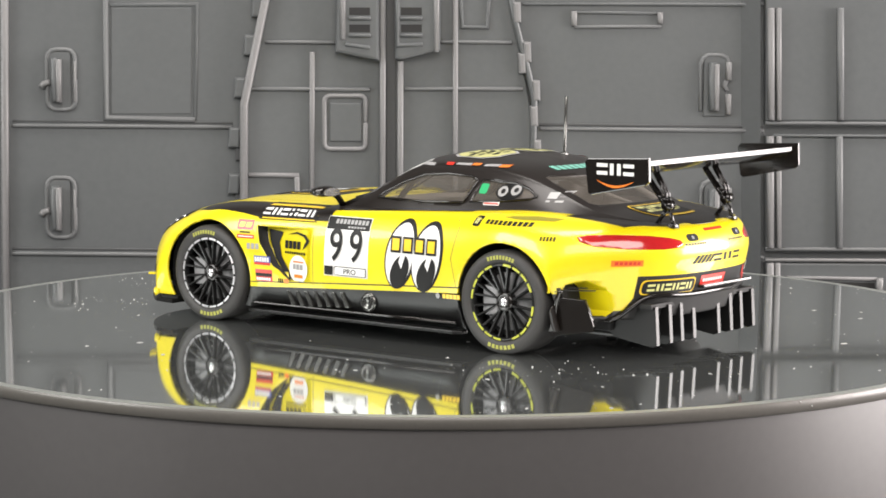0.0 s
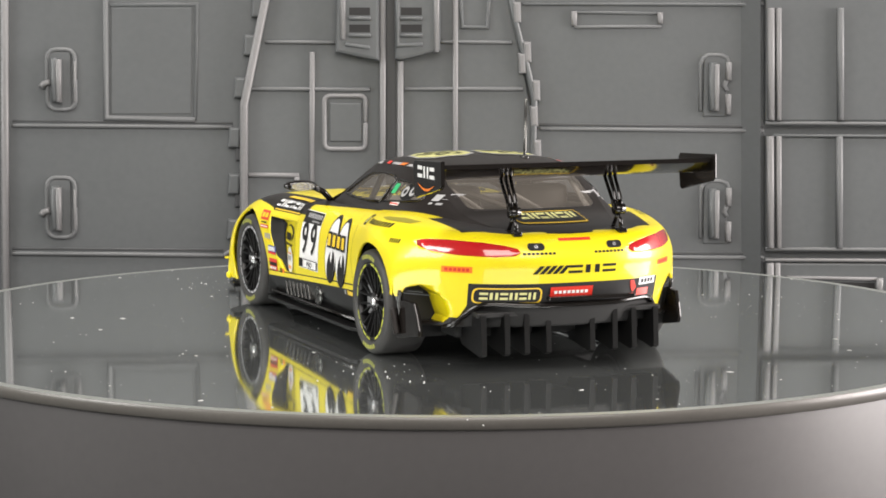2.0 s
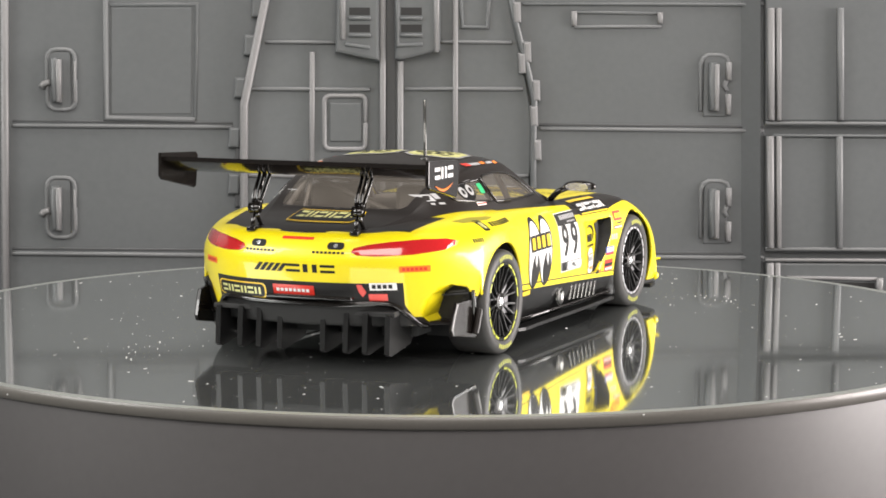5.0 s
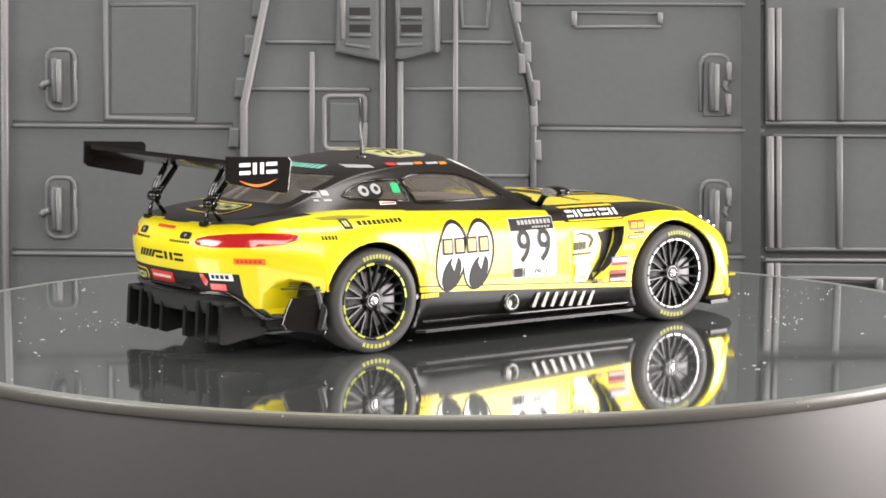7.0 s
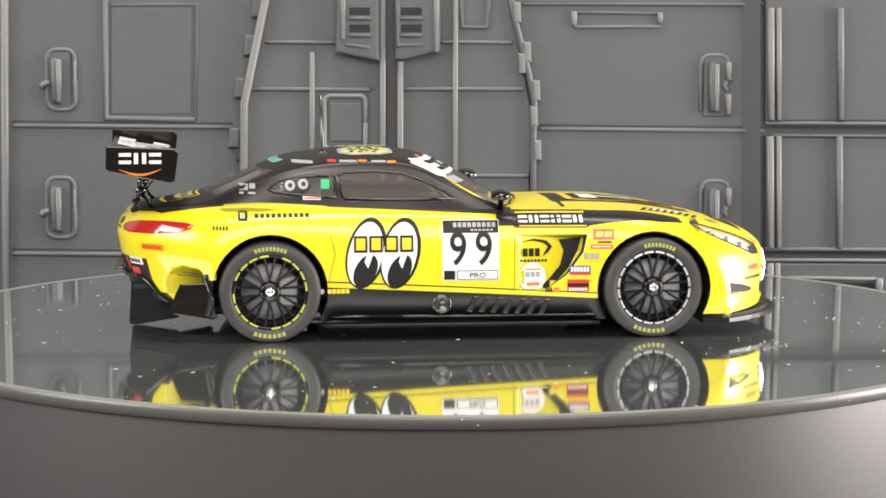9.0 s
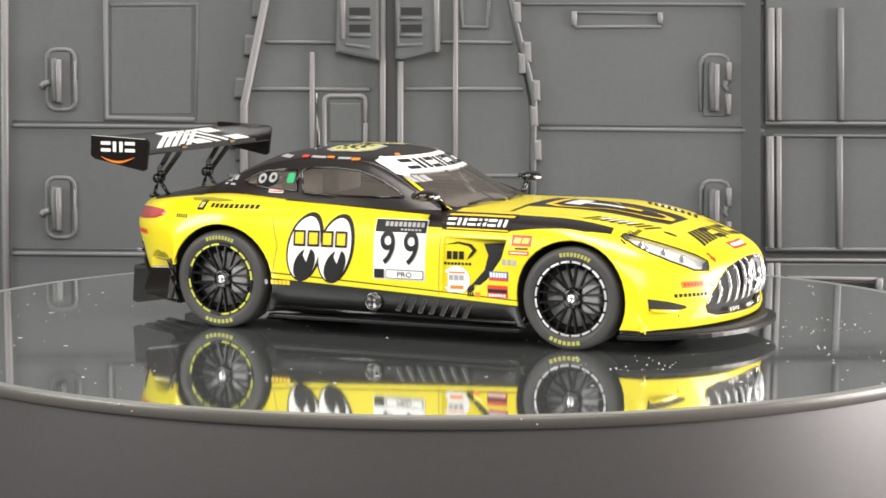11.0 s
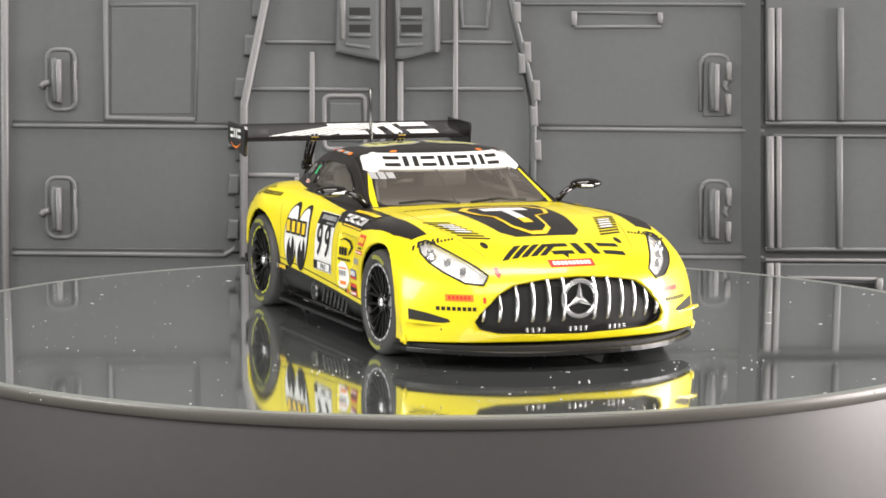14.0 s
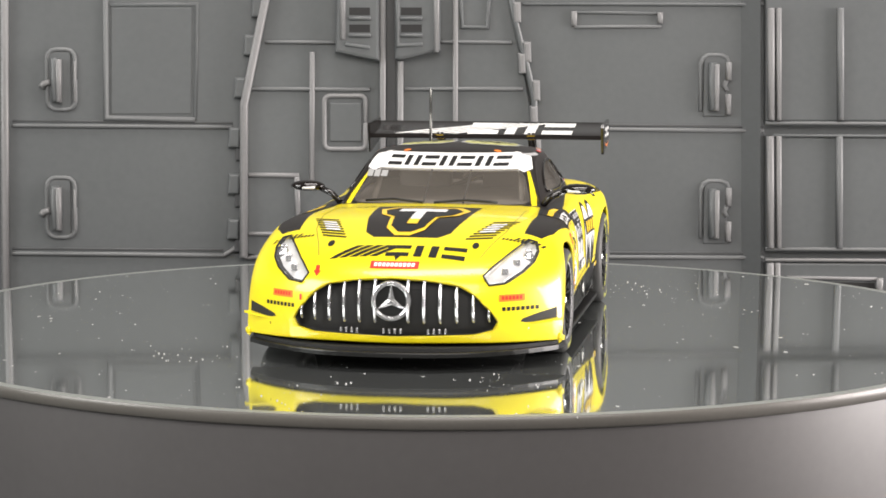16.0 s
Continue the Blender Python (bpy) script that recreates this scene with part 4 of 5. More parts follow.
for side in (1, -1):
    bm = bmesh.new()
    prism(bm, [(-1.085, 1.335), (-0.63, 1.315), (-0.605, 1.29), (-0.63, 1.095), (-0.655, 1.08), (-1.06, 1.160), (-1.09, 1.185)], side * 0.925, side * 0.948, lambda a, b, d: (a, d, b), bevel=0.007)
    cpart("endplate", bm, BLACK, wing, "black wing end plate with a pale mark", smooth=False)
    y = side * 0.365
    for dx in (0.0, 0.085):
        bm = bmesh.new()
        for q in (-0.016, 0.016):
            tube(bm, [(-0.655 - dx, y + q, 1.240), (-0.70 - dx, y + q, 1.165), (-0.79 - dx * 0.8, y + q, 1.055), (-0.845 - dx * 0.35, y + q, 0.985)], 0.0125, 6)
        cpart("wing_strut", bm, BLACK, wing)
    bm = bmesh.new()
    tube(bm, [(-0.865, y - 0.035, 0.985), (-0.865, y + 0.035, 0.985)], 0.036, 12)
    tube(bm, [(-0.835, y - 0.030, 1.020), (-0.835, y + 0.030, 1.020)], 0.024, 10)
    cpart("strut_joint", bm, BLACK, wing)
    for foot_x in (-0.775, -0.905):
        bm = bmesh.new()
        tube(bm, [(-0.862, y, 0.975), ((-0.862 + foot_x) / 2 - 0.006, y, 0.92), (foot_x, y, 0.855)], 0.014, 6)
        block(bm, (foot_x - 0.03, y - 0.028, 0.838), (foot_x + 0.03, y + 0.028, 0.868), 0.006)
        cpart("strut_foot", bm, BLACK, wing)
    bm = bmesh.new()
    prism(bm, [(-0.64, 1.222), (-0.80, 1.235), (-0.80, 1.205), (-0.66, 1.190)], y - 0.03, y + 0.03, lambda a, b, d: (a, d, b))
    cpart("strut_bracket", bm, GOLD, wing, "narrow gold bracket under the wing", smooth=False)

# -- mirrors, aerial
for side in (1, -1):
    bm = bmesh.new()
    v = bmesh.ops.create_uvsphere(bm, u_segments=20, v_segments=12, radius=1)["verts"]
    for q in v:
        q.co = Vector((q.co.x * 0.085 * (0.75 if q.co.x < 0 else 1), q.co.y * 0.125, q.co.z * (0.042 if q.co.z > 0 else 0.036)))
        q.co += Vector((1.56, side * 0.965, 0.985))
    mirror = cpart("door_mirror", bm, BLACK, label="glossy black door mirror")
    bm = bmesh.new()
    tube(bm, [(1.60, side * 0.72, 0.872), (1.60, side * 0.78, 0.935), (1.58, side * 0.87, 0.975)], 0.022)
    cpart("mirror_arm", bm, BLACK, mirror)
    bm = bmesh.new()
    lathe(bm, [(0.0001, 0), (0.030, 0.0)], 24)
    bm.transform(Matrix.Translation((1.494, side * 0.965, 0.985)) @ pose(0, 0, 0, 0, -90, 0) @ Matrix.Diagonal((1, 2.9, 1, 1)))
    cpart("mirror_glass", bm, CHROME, mirror)
    bm = bmesh.new()
    tube(bm, [(1.632, side * 0.90, 0.978), (1.638, side * 0.97, 0.978), (1.60, side * 1.06, 0.980)], 0.010)
    cpart("indicator", bm, WHITE, mirror)
bm = bmesh.new()
tube(bm, [(0.405, -0.266, 1.21), (0.405, -0.268, 1.26), (0.392, -0.27, 1.635)], 0.0115)
block(bm, (0.38, -0.29, 1.215), (0.43, -0.24, 1.243), 0.006)
cpart("aerial", bm, GUNMETAL, label="thin dark metal roof aerial")

# -- wheels
def wheel(cx, side, width, lip):
    y = side * (1.022 if cx < 1 else 1.020)

    def place(bm):
        bm.transform(Matrix.Translation((cx, y, WHEEL_Z)) @ Matrix.Diagonal((1, -side, 1, 1)))
        bmesh.ops.recalc_face_normals(bm, faces=bm.faces)
        return bm

    bm = bmesh.new()
    lathe(bm, [(0.235, 0.10), (0.235, width), (0.262, width)], 48, "y")
    bm2 = place(bm)
    w = cpart("wheel", bm2, CARBON, label="black multi-spoke racing wheel with a broad tyre")
    bm = bmesh.new()
    lathe(bm, [(0.252, 0.030), (0.262, 0.010), (0.285, 0.0), (0.318, 0.004), (0.336, 0.018), (0.344, 0.040), (0.345, 0.07), (0.345, width - 0.06), (0.338, width - 0.02), (0.31, width), (0.25, width)], 64, "y")
    cpart("tyre", place(bm), RUBBER, w, "dark grey rubber tyre with yellow print")
    bm = bmesh.new()
    lathe(bm, [(0.236, 0.06), (0.236, 0.022), (0.242, 0.014), (0.252, 0.014), (0.256, 0.022), (0.256, 0.04)], 64, "y")
    cpart("rim", place(bm), CARBON, w)
    bm = bmesh.new()
    for i in range(20):
        a0, a1 = 2 * math.pi * (i + 0.10) / 20, 2 * math.pi * (i + 0.90) / 20
        if i % 5 == 4 and lip is LIP_GREEN:
            continue
        vs = []
        for k in range(4):
            a = a0 + (a1 - a0) * k / 3
            vs.append([bm.verts.new((r * math.cos(a), h, r * math.sin(a))) for r, h in ((0.240, 0.0125), (0.254, 0.0115), (0.255, 0.017))])
        for p, q in zip(vs, vs[1:]):
            for n in range(2):
                bm.faces.new((p[n], q[n], q[n + 1], p[n + 1]))
    cpart("rim_marking", place(bm), lip, w)
    for i in range(10):
        base = 2 * math.pi * (i + 0.5) / 10
        bm = bmesh.new()
        across = Vector((-math.sin(base), 0, math.cos(base)))
        out = Vector((math.cos(base), 0, math.sin(base)))
        fork = out * 0.088 + Vector((0, 0.046, 0))
        runs = [[(out * 0.050 + Vector((0, 0.042, 0)), 0.011), (fork, 0.009)]]
        for s in (-1, 1):
            b = base + s * 0.155
            runs.append([(fork + across * s * 0.004, 0.008), (Vector((0.241 * math.cos(b), 0.022, 0.241 * math.sin(b))), 0.010)])
        for run in runs:
            rows = [[bm.verts.new(p + across * dx + Vector((0, dy, 0))) for dx, dy in ((-t, 0.03), (-t * 0.6, 0), (t * 0.6, 0), (t, 0.03))] for p, t in run]
            for n in range(3):
                bm.faces.new((rows[0][n], rows[0][n + 1], rows[1][n + 1], rows[1][n]))
        cpart("spoke", place(bm), CARBON, w, smooth=False)
    bm = bmesh.new()
    lathe(bm, [(0.062, 0.07), (0.066, 0.045), (0.060, 0.034), (0.036, 0.030), (0.034, 0.045)], 24, "y")
    cpart("hub", place(bm), BLACK, w)
    bm = bmesh.new()
    lathe(bm, [(0.0001, 0.018), (0.022, 0.019), (0.031, 0.026), (0.033, 0.045)], 12, "y")
    cpart("wheel_nut", place(bm), CHROME, w, "bright centre nut")
    bm = bmesh.new()
    lathe(bm, [(0.07, 0.085), (0.19, 0.085), (0.195, 0.105)], 40, "y")
    cpart("brake_disc", place(bm), STEEL, w)
    bm = bmesh.new()
    block(bm, (0.06, 0.055, -0.10), (0.19, 0.10, 0.10), 0.02)
    cpart("brake_caliper", place(bm), STEEL, w)
    bm = bmesh.new()
    lathe(bm, [(0.0001, 0.12), (0.24, 0.12)], 32, "y")
    cpart("wheel_back", place(bm), MATT, w)
    # sidewall print as bars
    bm = bmesh.new()
    for start, count in ((62 if cx else 68, 9), (242 if cx else 248, 7)):
        for i in range(count):
            a0 = math.radians(start + i * 44 / count)
            a1 = a0 + math.radians(44 / count * 0.68)
            vs = [bm.verts.new((r * math.cos(a), h, r * math.sin(a))) for r, h, a in ((0.283, -0.0022, a0), (0.283, -0.0022, a1), (0.310, -0.0005, a1), (0.310, -0.0005, a0))]
            bm.faces.new(vs)
    cpart("tyre_print", place(bm), LETTER_YELLOW, w)
    return w


for side in (1, -1):
    wheel(0.0, side, 0.31, LIP_GREEN)
    wheel(2.63, side, 0.29, LIP_SILVER)

# -- wheel housings, dark
for cx in (0.0, 2.63):
    for side in (1, -1):
        bm = bmesh.new()
        lathe(bm, [(0.405, side * 0.96), (0.405, side * 0.62), (0.0001, side * 0.62)], 40, "y")
        bm.transform(Matrix.Translation((cx, 0, WHEEL_Z)))
        r = bmesh.ops.bisect_plane(bm, geom=bm.verts[:] + bm.edges[:] + bm.faces[:], plane_co=(0, 0, 0.15), plane_no=(0, 0, -1), clear_outer=True)
        cpart("wheel_housing", bm, MATT)

# ---- print on the skin: flat outlines laid on the body ----

def drape(outlines, view, skin, off=0.0025, at=(0.0, 0.0)):
    """Outlines in (across, up) as one looks at that side, pressed onto the skin."""
    bm = bmesh.new()
    for o in outlines:
        clean = [p for i, p in enumerate(o) if (Vector(p) - Vector(o[i - 1])).length > 1e-5]
        bm.faces.new([bm.verts.new((p[0], p[1], 0)) for p in clean])
    bmesh.ops.triangulate(bm, faces=[f for f in bm.faces if len(f.verts) > 4])
    return press(bm, view, skin, off, at)


def press(bm, view, skin, off, at=(0.0, 0.0), step=0.045):
    lo = [min(v.co[i] for v in bm.verts) for i in (0, 1)]
    hi = [max(v.co[i] for v in bm.verts) for i in (0, 1)]
    for i in (0, 1):
        n = int((hi[i] - lo[i]) / step)
        for k in range(1, n + 1):
            co, no = [0, 0, 0], [0, 0, 0]
            co[i], no[i] = lo[i] + (hi[i] - lo[i]) * k / (n + 1), 1
            bmesh.ops.bisect_plane(bm, geom=bm.verts[:] + bm.edges[:] + bm.faces[:], plane_co=co, plane_no=no, dist=1e-6)
    if view == "R":
        ray, put = Vector((0, 1, 0)), lambda u, v: Vector((at[0] + u, -3, at[1] + v))
    elif view == "L":
        ray, put = Vector((0, -1, 0)), lambda u, v: Vector((at[0] - u, 3, at[1] + v))
    elif view == "top":       # read from the front of the car
        ray, put = Vector((0, 0, -1)), lambda u, v: Vector((at[0] - v, at[1] + u, 3))
    elif view == "back":
        ray, put = Vector((1, 0, 0)), lambda u, v: Vector((-4, at[0] - u, at[1] + v))
    else:                     # front
        ray, put = Vector((-1, 0, 0)), lambda u, v: Vector((7, at[0] + u, at[1] + v))
    lost = []
    for v in bm.verts:
        start = put(v.co.x, v.co.y)
        hit, normal, _, _ = skin.ray_cast(start, ray)
        if hit is None:
            lost.append(v)
            continue
        if normal.dot(ray) > 0:
            normal = -normal
        v.co = hit + normal * off
    if lost:
        bmesh.ops.delete(bm, geom=lost, context="VERTS")
    bm.normal_update()
    for f in bm.faces:
        if f.normal.dot(ray) > 0:
            f.normal_flip()
    return bm


def rect(u0, v0, u1, v1, lean=0.0):
    return [(u0, v0), (u1, v0), (u1 + lean, v1), (u0 + lean, v1)]


def bars(u0, u1, v0, v1, n, fill=0.72, lean=0.0):
    """A row of plain bars where lettering stands."""
    w = (u1 - u0) / n
    return [rect(u0 + i * w, v0, u0 + (i + fill) * w, v1, lean) for i in range(n)]


def letters(u0, u1, v0, v1, n, lean=0.0):
    """Plain bar pairs of the weight of big lettering, lying and upright in turn."""
    w, h = (u1 - u0) / n, v1 - v0
    out = []
    for i in range(n):
        a, b = u0 + i * w, u0 + (i + 0.82) * w
        if i % 2:
            q = (b - a) * 0.34
            out += [rect(a, v0, a + q, v1, lean), rect(b - q, v0, b, v1, lean)]
        else:
            for y0, y1 in ((v0, v0 + 0.32 * h), (v1 - 0.32 * h, v1)):
                p, q = lean * (y0 - v0) / h, lean * (y1 - v0) / h
                out.append([(a + p, y0), (b + p, y0), (b + q, y1), (a + q, y1)])
    return out


def rounded(u0, v0, u1, v1, r):
    out = []
    for cx, cy, s in ((u1 - r, v1 - r, 0), (u0 + r, v1 - r, 90), (u0 + r, v0 + r, 180), (u1 - r, v0 + r, 270)):
        out += [(cx + r * math.cos(math.radians(s + q)), cy + r * math.sin(math.radians(s + q))) for q in (0, 30, 60, 90)]
    return out


def text_mesh(body_text, size, width):
    curve = bpy.data.curves.new("print", "FONT")
    curve.body, curve.size, curve.align_x, curve.align_y, curve.resolution_u = body_text, size, "CENTER", "CENTER", 5
    curve.offset = size * 0.010
    ob = new("print", curve)
    me = bpy.data.meshes.new_from_object(ob.evaluated_get(bpy.context.evaluated_depsgraph_get()))
    bm = bmesh.new()
    bm.from_mesh(me)
    bpy.data.objects.remove(ob)
    bpy.data.meshes.remove(me)
    bpy.data.curves.remove(curve)
    have = max(v.co.x for v in bm.verts) - min(v.co.x for v in bm.verts)
    bm.transform(Matrix.Diagonal((width / have, 1, 1, 1)))
    return bm


def two_digits():
    """The start number, its two figures set apart."""
    one, two = text_mesh("9", 0.315, 0.112), text_mesh("9", 0.315, 0.112)
    one.transform(Matrix.Translation((-0.088, 0, 0)))
    two.transform(Matrix.Translation((0.088, 0, 0)))
    me = bpy.data.meshes.new("figure")
    two.to_mesh(me)
    two.free()
    one.from_mesh(me)
    bpy.data.meshes.remove(me)
    return one


def sticker(name, layers, view, skin, at, label="", parent=None, off=0.0025):
    """Print in layers, each outline a piece of its own: the first is the part, those above it its sub-parts."""
    first = None
    for i, (kind, outlines, mat) in enumerate(layers):
        lift_by = off + 0.0022 * i
        if isinstance(outlines, bmesh.types.BMesh):
            made = [press(outlines, view, skin, lift_by, at)]
        else:
            made = [drape([o], view, skin, lift_by, at) for o in outlines]
        for bm in made:
            if not bm.faces:
                bm.free()
                continue
            ob = cpart(("bar" if kind in ("bars", "header_bars") else kind) if first else name, bm, mat, first or parent, "" if first else label)
            first = first or ob
    return first


for view in ("R", "L"):
    sd = 1 if view == "R" else -1
    sticker("number_panel", [("field", [rect(-0.195, -0.205, 0.195, 0.205)], WHITE), ("header", [rect(-0.19, 0.118, 0.19, 0.20)], INK),
                             ("header_bars", bars(-0.12, 0.18, 0.155, 0.185, 9) + bars(0.0, 0.16, 0.130, 0.142, 6), GREY),
                             ("number", two_digits(), INK),
                             ("frame", [rect(-0.095, -0.196, 0.185, -0.135), rect(-0.185, -0.196, -0.11, -0.135)], INK),
                             ("class_field", [rect(-0.09, -0.191, 0.18, -0.140)], WHITE)],
            view, BODY_SKIN, (1.368, 0.610), "white racing number panel")
    sticker("class_mark", [("text", text_mesh("PRO", 0.048, 0.11), INK)], view, BODY_SKIN, (1.368 + sd * 0.045, 0.442), "small black class lettering", off=0.0165)
    eyes = [(0.652, 0.598), (0.885, 0.594)]
    layers = [("ring", [], INK), ("white", [], WHITE), ("pupil", [], INK), ("notch", [], WHITE)]
    for cx, cz in eyes:
        u = (cx - 0.768)
        v = cz - 0.596
        layers[0][1].append(ring(u, v, 0.137, 0.240, 30, 0.16))
        layers[1][1].append(ring(u - 0.006, v - 0.008, 0.118, 0.218, 30, 0.16))
        layers[2][1].append(ring(u - 0.005, v - 0.118, 0.078, 0.112, 24, 0.30))
        layers[3][1].append([(u - 0.012, v - 0.055), (u + 0.012, v - 0.10), (u + 0.045, v - 0.01), (u + 0.01, v + 0.01)])
    layers.append(("word_edge", bars(-0.20, 0.22, 0.010, 0.120, 4, 0.86, 0.0), INK))
    layers.append(("word_bar", [rect(a + 0.014, 0.026, b - 0.014, 0.104) for a, b in [(-0.20 + i * 0.105, -0.20 + i * 0.105 + 0.0903) for i in range(4)]], GOLD))
    sticker("eye_emblem", layers, view, BODY_SKIN, (0.768, 0.596), "pair of white ovals with black pupils")
    sticker("shoulder_mark", [("plate", [rounded(-0.25, -0.022, -0.185, 0.040, 0.01)], INK), ("bars", bars(-0.235, -0.20, -0.008, 0.026, 2), LIME)], view, BODY_SKIN, (0.04, 0.848), "black badge and row of bars")
    sticker("shoulder_bar", [("bars", bars(-0.14, 0.24, -0.002, 0.024, 10), INK)], view, BODY_SKIN, (0.04, 0.848), "row of thin black bars")
    sticker("fender_plate", [("plate", [rounded(-0.265, -0.052, 0.265, 0.052, 0.03)], INK), ("edge", [rect(-0.24, 0.036, 0.24, 0.044), rect(-0.22, -0.046, 0.24, -0.038)], GOLD), ("bars", letters(-0.225, 0.23, -0.020, 0.022, 6), WHITE)], view, BODY_SKIN, (1.925, 0.812), "black plate with pale bars and a gold edge")
    sticker("stripe_sticker", [("plate", [rect(-0.07, 0.0, 0.075, 0.070)], RED), ("bars", bars(-0.055, 0.065, 0.018, 0.052, 2, 0.8, 0.01), GOLD), ("line", [rect(-0.04, -0.022, 0.055, -0.012)], INK)], view, BODY_SKIN, (2.275, 0.68), "small red and gold sticker")
    sticker("red_strip", [("plate", [rect(-0.075, -0.012, 0.075, 0.014)], RED), ("bar", [rect(-0.065, -0.003, 0.065, 0.005)], WHITE)], view, BODY_SKIN, (2.262, 0.632), "thin red strip")
    sticker("fender_bar", [("bars", bars(-0.055, 0.06, -0.018, 0.022, 3, 0.75), GREY), ("smile", [rect(-0.03, -0.036, 0.06, -0.028)], GOLD)], view, BODY_SKIN, (2.195, 0.565) , "small grey bars")
    sticker("supplier_sticker", [("plate", [rect(-0.072, -0.032, 0.072, 0.032)], BLUE), ("red", [rect(-0.070, -0.030, 0.070, -0.014)], RED), ("bars", bars(-0.062, 0.066, -0.008, 0.024, 6, 0.75), WHITE)], view, BODY_SKIN, (2.115, 0.470), "blue and white supplier sticker")
    sticker("banner_sticker", [("plate", [rect(-0.075, -0.042, 0.075, 0.042)], RED), ("dark", [rect(-0.073, -0.008, 0.073, 0.016)], INK), ("bars", bars(-0.065, 0.065, -0.034, -0.016, 6, 0.75), WHITE)], view, BODY_SKIN, (2.105, 0.365), "red, black and white sticker")
    sticker("date_mark", [("bars", bars(-0.05, 0.0, -0.015, 0.018, 3, 0.7), INK), ("gold", [rect(0.005, -0.015, 0.045, 0.018)], ORANGE)], view, BODY_SKIN, (1.93, 0.335), "tiny dark and orange bars")
    sticker("sill_mark", [("gold", bars(-0.06, 0.09, -0.014, 0.016, 5, 0.85), GOLD), ("star", [ring(-0.10, 0.0, 0.02, 0.02, 5)], GREY)], view, BODY_SKIN, (0.45, 0.345), "gold bars on the sill", off=0.012)
    sticker("tail_mark", [("line", [rect(-0.09, -0.012, 0.09, -0.004), rect(-0.05, 0.006, 0.05, 0.012)], INK)], view, BODY_SKIN, (-0.53, 0.462), "thin black outline mark")
    sticker("quarter_bar", [("bars", bars(-0.05, 0.06, -0.010, 0.016, 5, 0.6), INK)], view, BODY_SKIN, (-0.33, 0.775), "tiny black bars")
    # shut lines of door and front wing
    lines = [[(0.395, 0.40), (0.400, 0.40), (0.445, 0.60), (0.395, 0.80), (0.45, 0.895), (0.443, 0.895), (0.388, 0.80), (0.438, 0.60)], [(1.662, 0.32), (1.668, 0.32), (1.674, 0.86), (1.668, 0.86)]]
    bm = drape([[(sd * a, b) for a, b in o] for o in lines], view, BODY_SKIN, 0.001)
    cpart("shut_line", bm, OLIVE)
    # slim fuel recess on the shoulder
    bm = drape([[(sd * a, b) for a, b in [(-0.34, 0.893), (-0.16, 0.904), (0.0, 0.900), (0.06, 0.892), (-0.05, 0.884), (-0.30, 0.880)]]], view, BODY_SKIN, 0.002)
    cpart("shoulder_slot", bm, OLIVE, label="slim sunken slot")
    # print on the cabin's side
    sticker("flag_row", [("white", [rect(-0.42, -0.008, -0.28, 0.008, 0.0), rect(-0.10, 0.004, 0.02, 0.016), rect(0.12, 0.002, 0.22, 0.014)], GREY), ("gold", [rect(0.03, 0.004, 0.09, 0.016), rect(0.23, -0.004, 0.29, 0.010)], ORANGE), ("red", [rect(-0.18, 0.0, -0.12, 0.014)], RED)], view, CABIN_SKIN, (0.60, 1.186), "row of small flags and pale bars", off=0.003)
    sticker("pillar_mark", [("bars", [rect(-0.06, 0.0, 0.0, 0.04), rect(0.01, 0.012, 0.05, 0.045), rect(-0.06, -0.022, -0.03, -0.010), rect(0.0, -0.022, 0.05, -0.010)], GREY)], view, CABIN_SKIN, (-0.13, 1.0), "pale bars on the rear pillar", off=0.003)
    sticker("green_patch", [("patch", [rounded(-0.03, -0.035, 0.03, 0.03, 0.012)], GREEN)], view, CABIN_SKIN, (0.395, 1.050), "small green patch", off=0.004)
    sticker("fuel_cap", [("ring", [ring(0, 0, 0.095, 0.055, 24)], CARBON), ("cap", [ring(-0.045, 0.0, 0.035, 0.034, 16), ring(0.045, 0.01, 0.035, 0.034, 16)], GREY), ("hole", [ring(-0.042, 0.0, 0.016, 0.016, 10), ring(0.048, 0.01, 0.016, 0.016, 10)], INK)], view, CABIN_SKIN, (0.20, 1.035), "twin round filler caps", off=0.004)
    sticker("pink_strip", [("strip", [rect(-0.06, -0.014, 0.06, 0.010)], WHITE), ("bar", [rect(-0.055, -0.008, 0.055, 0.000)], RED)], view, CABIN_SKIN, (0.30, 0.958), "small pale strip", off=0.004)
    # dark inner panel and print within the scoop
    crescent = [(1.975, 0.675), (2.135, 0.685), (2.11, 0.60), (2.045, 0.48), (1.93, 0.36), (1.78, 0.315), (1.90, 0.40), (1.985, 0.50), (2.01, 0.60)]
    sticker("scoop_panel", [("panel", [[(sd * (a - 1.80), b - 0.5) for a, b in crescent]], MATT)], view, VENT_SKIN[view], (1.80, 0.5), "matt black inner panel of the scoop", off=0.006)
    arc = [(0.06, 0.06), (0.10, 0.09), (0.13, 0.13), (0.09, 0.17), (0.0, 0.185), (-0.1, 0.16), (0.0, 0.172), (0.07, 0.155), (0.10, 0.13), (0.08, 0.10)]
    sticker("scoop_mark", [("bar", bars(-0.12, 0.05, 0.065, 0.12, 4, 0.8) + bars(-0.12, 0.10, 0.028, 0.045, 9, 0.7) + [arc], INK)], view, VENT_SKIN[view], (1.80 if sd > 0 else 1.83, 0.5), "black bars under an arc", off=0.006)
